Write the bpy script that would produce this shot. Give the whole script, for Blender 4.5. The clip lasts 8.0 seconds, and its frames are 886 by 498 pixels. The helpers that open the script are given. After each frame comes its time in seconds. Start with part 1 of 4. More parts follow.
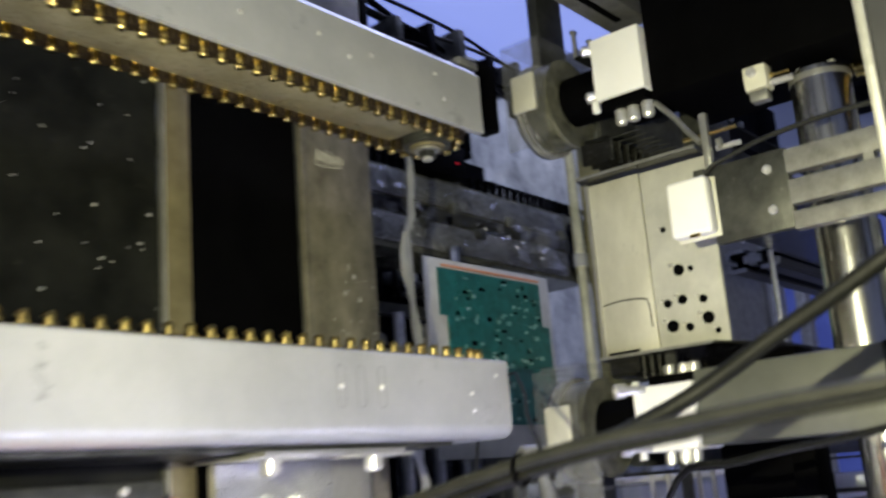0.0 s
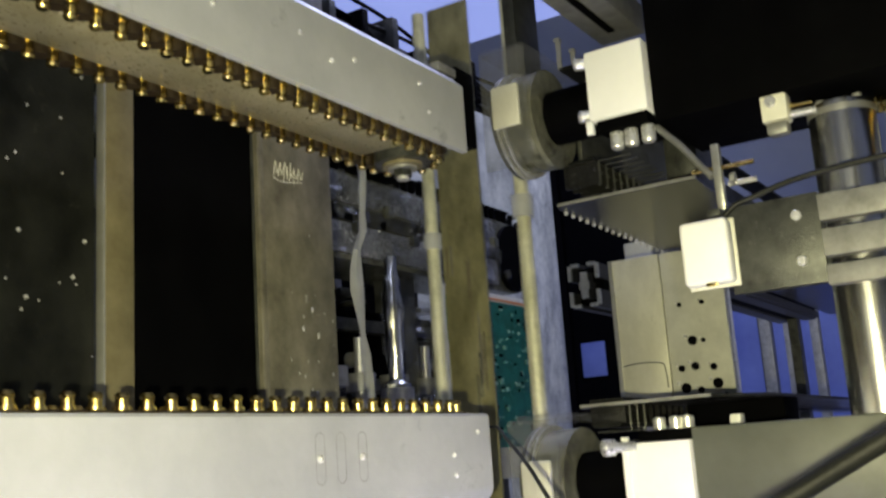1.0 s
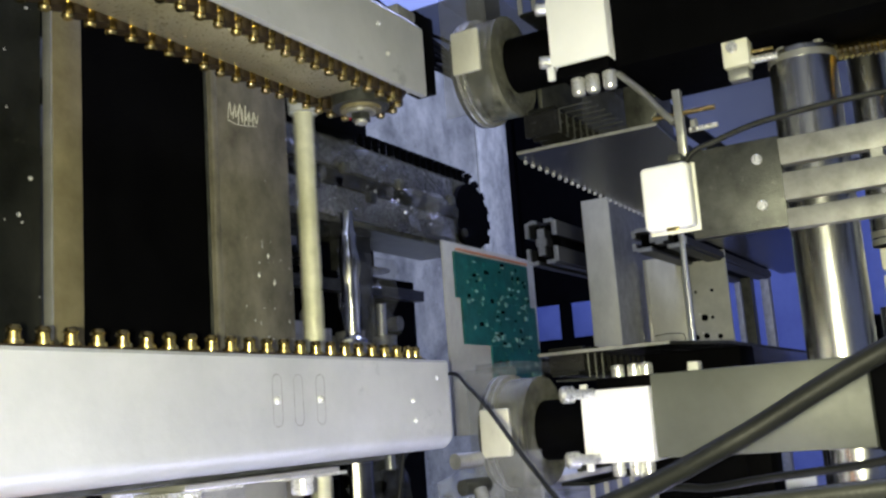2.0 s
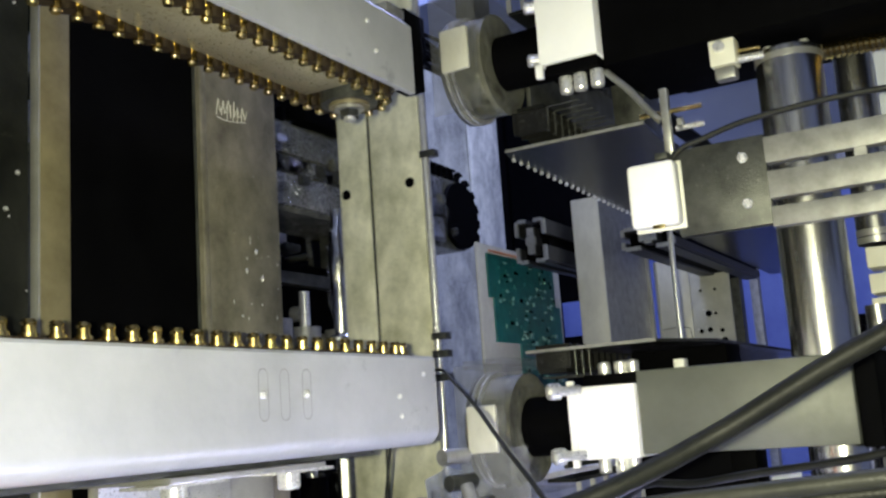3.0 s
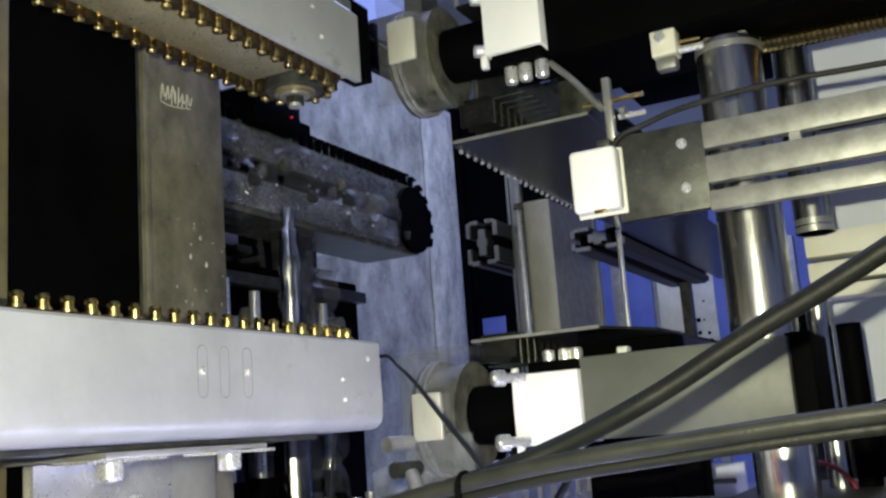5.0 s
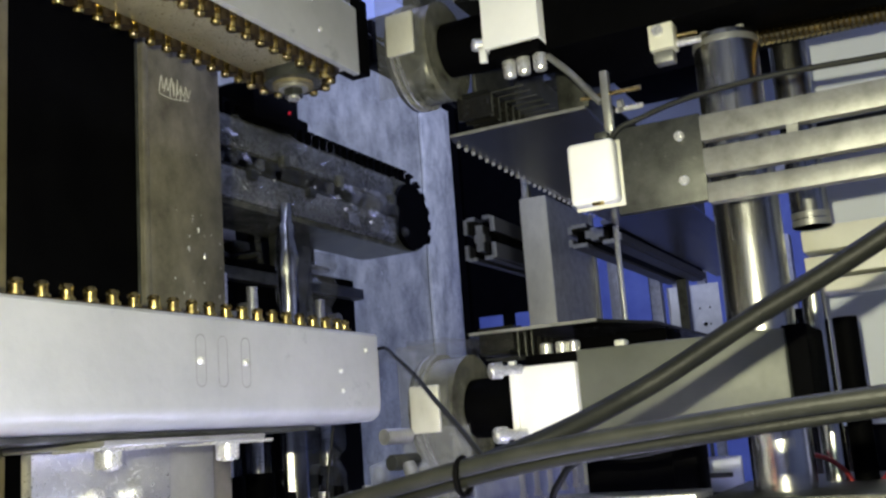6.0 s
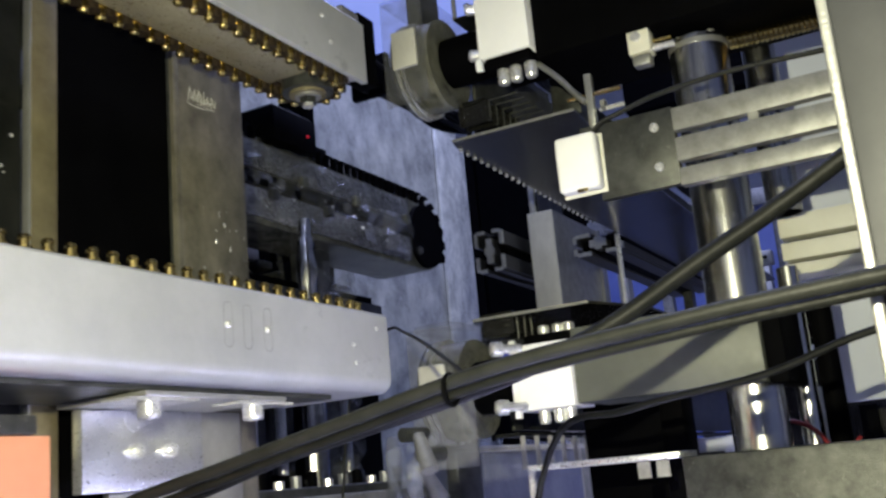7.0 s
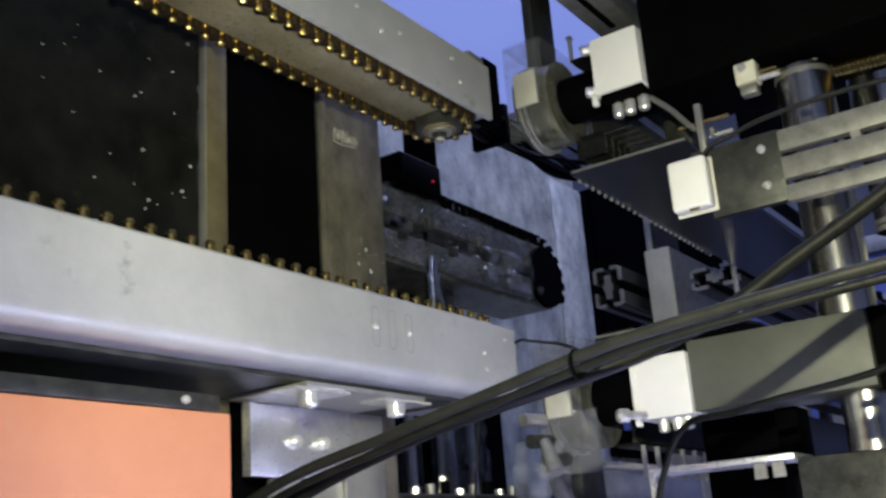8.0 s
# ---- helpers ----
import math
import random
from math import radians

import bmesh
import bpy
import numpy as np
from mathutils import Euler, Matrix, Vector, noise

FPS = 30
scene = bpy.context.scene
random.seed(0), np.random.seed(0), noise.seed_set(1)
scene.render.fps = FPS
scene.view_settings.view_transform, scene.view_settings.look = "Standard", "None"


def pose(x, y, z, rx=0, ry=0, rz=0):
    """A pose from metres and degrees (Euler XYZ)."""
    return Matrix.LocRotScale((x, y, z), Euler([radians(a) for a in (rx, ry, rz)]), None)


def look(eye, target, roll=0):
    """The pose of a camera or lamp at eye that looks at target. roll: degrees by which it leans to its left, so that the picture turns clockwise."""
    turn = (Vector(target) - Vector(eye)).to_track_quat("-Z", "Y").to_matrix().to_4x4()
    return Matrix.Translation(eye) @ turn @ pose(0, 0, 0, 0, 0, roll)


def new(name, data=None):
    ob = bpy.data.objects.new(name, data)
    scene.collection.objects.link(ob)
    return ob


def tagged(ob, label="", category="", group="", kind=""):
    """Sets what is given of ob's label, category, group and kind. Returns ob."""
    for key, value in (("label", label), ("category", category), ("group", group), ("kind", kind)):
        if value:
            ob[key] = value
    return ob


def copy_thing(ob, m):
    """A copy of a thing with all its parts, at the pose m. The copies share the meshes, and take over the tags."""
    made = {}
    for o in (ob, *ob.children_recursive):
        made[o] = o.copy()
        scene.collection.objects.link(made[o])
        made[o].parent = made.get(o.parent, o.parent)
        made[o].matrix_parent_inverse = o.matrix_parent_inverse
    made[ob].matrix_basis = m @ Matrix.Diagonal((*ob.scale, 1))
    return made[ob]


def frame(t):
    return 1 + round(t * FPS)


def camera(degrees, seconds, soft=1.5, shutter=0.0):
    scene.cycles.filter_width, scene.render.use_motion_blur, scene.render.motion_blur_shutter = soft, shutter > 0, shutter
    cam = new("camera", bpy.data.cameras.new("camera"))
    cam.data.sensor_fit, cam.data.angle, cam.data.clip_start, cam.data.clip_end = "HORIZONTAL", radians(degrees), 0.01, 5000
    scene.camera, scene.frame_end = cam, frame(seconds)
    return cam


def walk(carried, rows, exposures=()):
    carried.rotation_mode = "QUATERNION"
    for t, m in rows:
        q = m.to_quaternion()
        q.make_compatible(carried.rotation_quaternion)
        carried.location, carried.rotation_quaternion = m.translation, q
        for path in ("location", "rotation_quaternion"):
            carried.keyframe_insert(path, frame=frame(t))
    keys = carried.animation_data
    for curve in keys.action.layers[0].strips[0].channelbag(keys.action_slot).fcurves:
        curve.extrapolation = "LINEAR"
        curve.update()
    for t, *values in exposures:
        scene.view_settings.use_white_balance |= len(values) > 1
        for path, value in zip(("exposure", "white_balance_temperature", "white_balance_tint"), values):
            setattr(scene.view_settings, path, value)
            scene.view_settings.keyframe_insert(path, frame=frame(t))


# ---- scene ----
cam = camera(47.3, 8.0, soft=2.5, shutter=0.5)
# seconds, place, turn (degrees)
PATH = [
    (0.0, -0.0561, 0.0953, 1.1653, 103.40, 4.57, -50.31),
    (0.2, -0.0310, 0.1275, 1.2067, 101.59, 3.78, -53.53),
    (0.5, -0.0345, 0.1496, 1.2294, 101.51, 3.32, -56.10),
    (0.7, -0.0400, 0.1725, 1.2300, 101.71, 3.51, -57.30),
    (1.0, -0.0288, 0.1871, 1.2216, 101.74, 3.84, -57.30),
    (1.5, -0.0208, 0.1961, 1.2132, 99.95, 4.25, -59.17),
    (3.0, -0.0213, 0.1929, 1.2075, 99.74, 3.95, -60.36),
    (3.5, -0.0178, 0.1839, 1.2069, 99.37, 3.69, -60.67),
    (4.0, -0.0124, 0.1895, 1.1981, 100.12, 4.12, -62.38),
    (4.5, -0.0168, 0.1867, 1.1905, 100.54, 4.28, -62.60),
    (6.0, -0.0181, 0.1875, 1.1835, 100.53, 4.15, -62.86),
    (6.5, -0.0302, 0.1720, 1.1623, 101.34, 4.86, -61.59),
    (7.0, -0.0618, 0.1537, 1.1362, 103.03, 5.07, -61.32),
    (7.2, -0.0715, 0.1538, 1.1225, 104.31, 4.94, -60.04),
    (7.5, -0.0893, 0.1472, 1.1106, 105.23, 4.49, -57.91),
    (8.0, -0.1120, 0.1346, 1.0942, 106.95, 4.07, -54.74),
]
walk(cam, [(t, pose(x, y, z, rx, ry, rz)) for t, x, y, z, rx, ry, rz in PATH],
     exposures=[(0.0, -0.2, 7200, 8), (0.5, -0.2, 7900, 4), (1.0, -0.15, 7900, 4), (1.5, -0.05, 7200, 7), (3.0, 0.0, 6750, 8), (4.5, -0.15, 6650, 9), (6.5, -0.2, 6800, 10), (7.5, -0.42, 6650, 11), (8.0, -0.58, 6600, 11)])

# ---- light ----
world = bpy.data.worlds.new("room_air")
scene.world = world
world.use_nodes = True
world.node_tree.nodes["Background"].inputs[0].default_value = (0.32, 0.42, 1.0, 1)
world.node_tree.nodes["Background"].inputs[1].default_value = 0.012


def area_lamp(name, eye, target, sx, sy, watts, colour):
    data = bpy.data.lights.new(name, "AREA")
    data.shape, data.size, data.size_y, data.energy, data.color = "RECTANGLE", sx, sy, watts, colour
    ob = new(name, data)
    ob.matrix_world = look(eye, target)
    return ob


COOL = (0.47, 0.54, 1.0)
area_lamp("ceiling_tube_light", (1.3, 0.72, 2.78), (1.3, 0.72, 0), 1.6, 0.6, 44, COOL)
area_lamp("ceiling_tube_light", (-0.9, -0.7, 2.78), (-0.9, -0.7, 0), 1.2, 0.6, 9, (0.6, 0.68, 1.0))
# Fill lamp added low in front, aimed to give the rail a bluish sheen.
area_lamp("added_front_fill", (2.6, -2.42, 0.75), (0.2, 0.5, 1.2), 1.3, 0.9, 20, (0.66, 0.70, 1.0))
# Unseen lamp, added so the rail's lower edge catches a bluish highlight.
area_lamp("added_edge_light", (0.5, 0.33, 1.03), (0.5, 0.50, 1.2), 1.1, 0.03, 3.1, (0.55, 0.56, 1.0))
torch = bpy.data.lights.new("camera_torch", "SPOT")
torch.energy, torch.color, torch.shadow_soft_size = 18.5, (0.98, 0.98, 0.71), 0.003
torch.spot_size, torch.spot_blend = radians(122), 1.0
new("camera_torch", torch).matrix_world = look((-0.03, 0.2, 1.209), (0.62, 0.41, 1.28))

# ---- materials ----


def nodes_of(name):
    m = bpy.data.materials.new(name)
    m.use_nodes = True
    nt = m.node_tree
    return m, nt, nt.nodes["Principled BSDF"]


def surface(name, colour, colour2, rough=0.5, metal=0.0, scale=60, bump=0.15, spread=0.12, stretch=(1, 1, 1), speck=0.0, dirt=(0.05, 0.045, 0.035), spec=0.5):
    """A worn surface: two scales of colour change, grain in the gloss, fine relief, and specks of dirt."""
    m, nt, p = nodes_of(name)
    n, l = nt.nodes, nt.links
    co = n.new("ShaderNodeTexCoord")
    mp = n.new("ShaderNodeMapping")
    mp.inputs["Scale"].default_value = stretch
    l.new(co.outputs["Object"], mp.inputs["Vector"])
    big = n.new("ShaderNodeTexNoise")
    big.inputs["Scale"].default_value, big.inputs["Detail"].default_value = scale, 6
    big.inputs["Roughness"].default_value = 0.65
    l.new(mp.outputs["Vector"], big.inputs["Vector"])
    fine = n.new("ShaderNodeTexNoise")
    fine.inputs["Scale"].default_value, fine.inputs["Detail"].default_value = scale * 14, 4
    l.new(mp.outputs["Vector"], fine.inputs["Vector"])
    ramp = n.new("ShaderNodeValToRGB")
    ramp.color_ramp.elements[0].position, ramp.color_ramp.elements[1].position = 0.32, 0.68
    ramp.color_ramp.elements[0].color, ramp.color_ramp.elements[1].color = (*colour, 1), (*colour2, 1)
    l.new(big.outputs["Fac"], ramp.inputs["Fac"])
    out = ramp.outputs["Color"]
    if speck:
        vo = n.new("ShaderNodeTexNoise")
        vo.inputs["Scale"].default_value, vo.inputs["Detail"].default_value = scale * 3.1, 9
        vo.inputs["Roughness"].default_value = 0.75
        l.new(co.outputs["Object"], vo.inputs["Vector"])
        r2 = n.new("ShaderNodeValToRGB")
        r2.color_ramp.elements[0].position, r2.color_ramp.elements[1].position = 0.60, 0.70
        l.new(vo.outputs["Fac"], r2.inputs["Fac"])
        k = n.new("ShaderNodeMath")
        k.operation = "MULTIPLY"
        k.inputs[1].default_value = speck
        l.new(r2.outputs["Color"], k.inputs[0])
        mx = n.new("ShaderNodeMix")
        mx.data_type = "RGBA"
        mx.inputs["B"].default_value = (*dirt, 1)
        l.new(k.outputs[0], mx.inputs["Factor"])
        l.new(out, mx.inputs["A"])
        out = mx.outputs["Result"]
    l.new(out, p.inputs["Base Color"])
    mr = n.new("ShaderNodeMapRange")
    mr.inputs["To Min"].default_value, mr.inputs["To Max"].default_value = max(0.03, rough - spread), min(1, rough + spread)
    l.new(fine.outputs["Fac"], mr.inputs["Value"])
    l.new(mr.outputs["Result"], p.inputs["Roughness"])
    p.inputs["Metallic"].default_value = metal
    p.inputs["Specular IOR Level"].default_value = spec
    b = n.new("ShaderNodeBump")
    b.inputs["Strength"].default_value, b.inputs["Distance"].default_value = bump, 0.001
    l.new(fine.outputs["Fac"], b.inputs["Height"])
    l.new(b.outputs["Normal"], p.inputs["Normal"])
    return m


def clear(name, colour, rough=0.08, alpha=0.35):
    m, nt, p = nodes_of(name)
    n, l = nt.nodes, nt.links
    p.inputs["Base Color"].default_value = (*colour, 1)
    p.inputs["Roughness"].default_value = rough
    p.inputs["IOR"].default_value = 1.45
    no = n.new("ShaderNodeTexNoise")
    no.inputs["Scale"].default_value, no.inputs["Detail"].default_value = 55, 5
    co = n.new("ShaderNodeTexCoord")
    l.new(co.outputs["Object"], no.inputs["Vector"])
    mr = n.new("ShaderNodeMapRange")
    mr.inputs["To Min"].default_value, mr.inputs["To Max"].default_value = max(0, alpha - 0.2), min(1, alpha + 0.2)
    l.new(no.outputs["Fac"], mr.inputs["Value"])
    l.new(mr.outputs["Result"], p.inputs["Alpha"])
    b = n.new("ShaderNodeBump")
    b.inputs["Strength"].default_value, b.inputs["Distance"].default_value = 0.6, 0.004
    l.new(no.outputs["Fac"], b.inputs["Height"])
    l.new(b.outputs["Normal"], p.inputs["Normal"])
    return m


ALU = surface("cast_aluminium", (0.35, 0.36, 0.355), (0.50, 0.51, 0.50), 0.42, 0.3, 8, 0.4, 0.14, speck=0.9, dirt=(0.22, 0.22, 0.215))
ALU_EDGE = surface("milled_aluminium", (0.55, 0.56, 0.56), (0.68, 0.69, 0.68), 0.3, 0.8, 60, 0.1, 0.1)
STEEL = surface("steel", (0.42, 0.42, 0.385), (0.56, 0.56, 0.52), 0.34, 0.75, 40, 0.2, 0.12, (1, 0.25, 1), speck=0.35, dirt=(0.2, 0.2, 0.18))
POLISHED = surface("polished_steel", (0.50, 0.50, 0.47), (0.66, 0.66, 0.63), 0.25, 1.0, 40, 0.06, 0.07, (1, 1, 0.08))
CHROME = surface("bright_screw", (0.80, 0.80, 0.76), (0.90, 0.90, 0.86), 0.28, 0.75, 90, 0.05, 0.08)
BRASS = surface("brass", (0.50, 0.37, 0.12), (0.78, 0.62, 0.27), 0.2, 1.0, 180, 0.1, 0.08)
BRASS_DIRTY = surface("brass_strip", (0.13, 0.11, 0.058), (0.225, 0.195, 0.112), 0.5, 0.35, 40, 0.2, 0.1, speck=0.4)
GUIDE_STRIP = surface("rubbed_brass_strip", (0.27, 0.24, 0.13), (0.42, 0.38, 0.23), 0.3, 0.45, 40, 0.15, 0.1, speck=0.3)
PLATE = surface("stained_plate", (0.10, 0.092, 0.067), (0.25, 0.232, 0.178), 0.42, 0.35, 48, 0.4, 0.15, (1, 1, 0.75), speck=0.6, dirt=(0.085, 0.075, 0.052))
PLATE_PALE = surface("pale_plate", (0.46, 0.45, 0.36), (0.62, 0.61, 0.50), 0.5, 0.25, 34, 0.25, 0.15, (1, 1, 0.5), speck=0.3)
PANEL_DARK = surface("dark_panel", (0.003, 0.0034, 0.003), (0.014, 0.0148, 0.013), 0.45, 0.0, 30, 0.25, 0.2, speck=0.45, dirt=(0.045, 0.045, 0.038), spec=0.14)
# Real black parts, and sheets whose colour stands in for unlit depth.
BLACK = surface("black_anodised_and_void", (0.0005, 0.0005, 0.0007), (0.0016, 0.0016, 0.0019), 0.7, 0.0, 30, 0.05, 0.1, spec=0.03)
RUBBER = surface("cable_sheath", (0.004, 0.0045, 0.0037), (0.010, 0.0104, 0.0088), 0.5, 0.0, 60, 0.2, 0.14, spec=0.14)
CABLE_GREY = surface("grey_cable", (0.009, 0.0098, 0.0082), (0.018, 0.0185, 0.016), 0.48, 0.0, 60, 0.2, 0.14, spec=0.16)
WHITE = surface("white_plastic", (0.80, 0.80, 0.76), (0.86, 0.86, 0.82), 0.45, 0.0, 30, 0.05, 0.1)
CREAM = surface("cream_paint", (0.62, 0.61, 0.50), (0.70, 0.69, 0.58), 0.5, 0.0, 30, 0.05, 0.1)
ARM_GREY = surface("grey_green_paint", (0.075, 0.08, 0.062), (0.11, 0.115, 0.092), 0.48, 0.1, 20, 0.1, 0.1, speck=0.12)
DARK_PLATE = surface("oily_dark_plate", (0.022, 0.022, 0.021), (0.05, 0.05, 0.046), 0.24, 0.7, 30, 0.2, 0.1, speck=0.4, dirt=(0.10, 0.10, 0.09))
GUN = surface("blued_steel", (0.028, 0.030, 0.027), (0.085, 0.088, 0.078), 0.4, 0.55, 70, 0.3, 0.15, speck=0.6, dirt=(0.2, 0.2, 0.18))
GREY_METAL = surface("grey_housing", (0.20, 0.20, 0.185), (0.34, 0.34, 0.315), 0.45, 0.55, 70, 0.2, 0.12, speck=0.5, dirt=(0.12, 0.12, 0.11))
ORANGE = surface("copper_orange_board", (0.60, 0.25, 0.13), (0.69, 0.305, 0.165), 0.55, 0.0, 12, 0.1, 0.1, speck=0.1, dirt=(0.35, 0.12, 0.05))
GREEN = surface("solder_mask_green", (0.004, 0.075, 0.06), (0.012, 0.17, 0.14), 0.35, 0.0, 60, 0.2, 0.15, speck=0.5, dirt=(0.03, 0.3, 0.24))
PAPER = surface("pale_board", (0.42, 0.42, 0.36), (0.55, 0.55, 0.47), 0.6, 0.0, 40, 0.1, 0.1, speck=0.2)
BLUE_SHEET = surface("cloudy_blue_sheet", (0.15, 0.158, 0.145), (0.50, 0.51, 0.44), 0.32, 0.0, 16, 0.6, 0.2, (1, 1, 0.8), speck=0.7, dirt=(0.62, 0.64, 0.6))
WALL = surface("painted_wall", (0.62, 0.66, 0.74), (0.70, 0.74, 0.80), 0.7, 0.0, 4, 0.1, 0.1)
FLOOR_MAT = surface("sealed_floor", (0.16, 0.17, 0.18), (0.22, 0.23, 0.24), 0.5, 0.0, 6, 0.1, 0.1)
RED = surface("red_plastic", (0.20, 0.012, 0.015), (0.30, 0.02, 0.02), 0.4, 0.0, 40, 0.05, 0.1)
CLEAR = clear("clear_acrylic", (0.16, 0.165, 0.165), 0.07, 0.14)
WET_GREY = surface("wet_grey_band", (0.055, 0.058, 0.052), (0.30, 0.30, 0.27), 0.28, 0.2, 20, 0.6, 0.15, speck=0.7, dirt=(0.02, 0.02, 0.022))
CLOUDY = clear("wet_film", (0.36, 0.37, 0.38), 0.07, 0.16)
MILKY = clear("milky_film", (0.62, 0.63, 0.60), 0.15, 0.62)
WRAP = surface("crinkled_film", (0.07, 0.07, 0.045), (0.42, 0.42, 0.30), 0.14, 0.45, 60, 0.5, 0.08, speck=0.5, dirt=(0.7, 0.7, 0.55))
THIN = clear("thin_wet_film", (0.14, 0.145, 0.135), 0.05, 0.10)
OLIVE = surface("olive_stained_plate", (0.13, 0.12, 0.052), (0.33, 0.305, 0.15), 0.34, 0.3, 42, 0.5, 0.18, (1, 1, 0.5), speck=0.6, dirt=(0.42, 0.38, 0.16))
HAZY = clear("hazy_film", (0.42, 0.46, 0.56), 0.12, 0.34)
BRIGHT = surface("pale_scratched_plate", (0.44, 0.44, 0.28), (0.84, 0.82, 0.60), 0.36, 0.15, 44, 0.5, 0.2, (1, 1, 0.7), speck=0.6, dirt=(0.38, 0.37, 0.26))
HOUSING = surface("wet_housing", (0.07, 0.07, 0.052), (0.27, 0.27, 0.20), 0.22, 0.4, 46, 0.7, 0.14, speck=0.6, dirt=(0.04, 0.04, 0.03))
BLUE_TUB = surface("blue_plastic", (0.15, 0.17, 0.23), (0.30, 0.32, 0.37), 0.35, 0.0, 20, 0.1, 0.1)
FRAME_GREY = surface("anodised_frame", (0.02, 0.021, 0.024), (0.034, 0.035, 0.039), 0.5, 0.2, 25, 0.04, 0.1)
PALE_STRIP = surface("scratched_strip", (0.24, 0.25, 0.225), (0.58, 0.59, 0.51), 0.3, 0.0, 40, 0.6, 0.2, (1, 1, 0.55), speck=0.7, dirt=(0.7, 0.71, 0.66))
NAVY = surface("deep_blue_paint", (0.085, 0.12, 0.34), (0.13, 0.18, 0.44), 0.5, 0, 8, 0.1)
LED, _nt, _p = nodes_of("red_diode")
_p.inputs["Base Color"].default_value = (0.5, 0.01, 0.02, 1)
_p.inputs["Emission Color"].default_value, _p.inputs["Emission Strength"].default_value = (1, 0.02, 0.05, 1), 0.35
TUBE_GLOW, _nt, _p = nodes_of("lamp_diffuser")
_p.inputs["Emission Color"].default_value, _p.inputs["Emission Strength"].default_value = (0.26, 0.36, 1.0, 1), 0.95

# ---- mesh helpers ----


def box(bm, x0, x1, y0, y1, z0, z1, bevel=0.0, seg=2):
    m = Matrix.Translation(((x0 + x1) / 2, (y0 + y1) / 2, (z0 + z1) / 2)) @ Matrix.Diagonal((abs(x1 - x0), abs(y1 - y0), abs(z1 - z0), 1))
    vs = bmesh.ops.create_cube(bm, size=1, matrix=m)["verts"]
    if bevel:
        es = list({e for v in vs for e in v.link_edges})
        bmesh.ops.bevel(bm, geom=es, offset=bevel, segments=seg, profile=0.5, affect="EDGES")
    return bm


def cyl(bm, a, b, r, seg=20, r2=None):
    a, b = Vector(a), Vector(b)
    d = b - a
    m = Matrix.Translation((a + b) / 2) @ d.to_track_quat("Z", "Y").to_matrix().to_4x4()
    bmesh.ops.create_cone(bm, cap_ends=True, segments=seg, radius1=r, radius2=r if r2 is None else r2, depth=d.length, matrix=m)
    return bm


def prism(bm, outline, x0, x1, bevel=0.0):
    """An outline in y, z drawn out along x."""
    lo = [bm.verts.new((x0, y, z)) for y, z in outline]
    hi = [bm.verts.new((x1, y, z)) for y, z in outline]
    k = len(outline)
    bm.faces.new(lo[::-1])
    bm.faces.new(hi)
    for i in range(k):
        bm.faces.new((lo[i], lo[(i + 1) % k], hi[(i + 1) % k], hi[i]))
    bmesh.ops.recalc_face_normals(bm, faces=bm.faces)
    return bm


def upright(bm, outline, z0, z1):
    """An outline in x, y drawn out along z."""
    lo = [bm.verts.new((x, y, z0)) for x, y in outline]
    hi = [bm.verts.new((x, y, z1)) for x, y in outline]
    k = len(outline)
    bm.faces.new(lo[::-1])
    bm.faces.new(hi)
    for i in range(k):
        bm.faces.new((lo[i], lo[(i + 1) % k], hi[(i + 1) % k], hi[i]))
    bmesh.ops.recalc_face_normals(bm, faces=bm.faces)
    return bm


def tube(bm, pts, r, seg=10):
    """A round tube along a smooth line through pts."""
    P = [Vector(p) for p in pts]
    fine = []
    for i in range(len(P) - 1):
        a, b, c, d = P[max(i - 1, 0)], P[i], P[i + 1], P[min(i + 2, len(P) - 1)]
        for k in range(6):
            t = k / 6
            fine.append(0.5 * (2 * b + (c - a) * t + (2 * a - 5 * b + 4 * c - d) * t * t + (3 * b - a - 3 * c + d) * t ** 3))
    fine.append(P[-1])
    rings = []
    for i, p in enumerate(fine):
        d = (fine[min(i + 1, len(fine) - 1)] - fine[max(i - 1, 0)]).normalized()
        u = d.cross(Vector((0.13, 0.2, 0.97))).normalized()
        w = d.cross(u)
        rings.append([bm.verts.new(p + r * (math.cos(6.28318 * k / seg) * u + math.sin(6.28318 * k / seg) * w)) for k in range(seg)])
    for a, b in zip(rings, rings[1:]):
        for k in range(seg):
            bm.faces.new((a[k], a[(k + 1) % seg], b[(k + 1) % seg], b[k]))
    bm.faces.new(rings[0][::-1])
    bm.faces.new(rings[-1])
    bmesh.ops.recalc_face_normals(bm, faces=bm.faces)
    return bm


def mesh_of(name, bm, material, smooth=True):
    me = bpy.data.meshes.new(name)
    bm.to_mesh(me)
    bm.free()
    me.materials.append(material)
    if smooth:
        for p in me.polygons:
            p.use_smooth = True
        me.set_sharp_from_angle(angle=radians(35))
    return me


def part(name, bm, material, parent=None, label=""):
    ob = new(name, mesh_of(name, bm, material))
    if parent:
        ob.parent = parent
    if label:
        ob["label"] = label
    return ob


def thing(name, label, category, group="", at=(0, 0, 0), kind=""):
    ob = new(name)
    ob.empty_display_size = 0.02
    ob.location = at
    return tagged(ob, label, category, group, kind)


def solo(name, bm, material, label, category, group="", kind=""):
    return tagged(part(name, bm, material), label, category, group, kind)


def B(*a, **k):
    return box(bmesh.new(), *a, **k)


def C(*a, **k):
    return cyl(bmesh.new(), *a, **k)


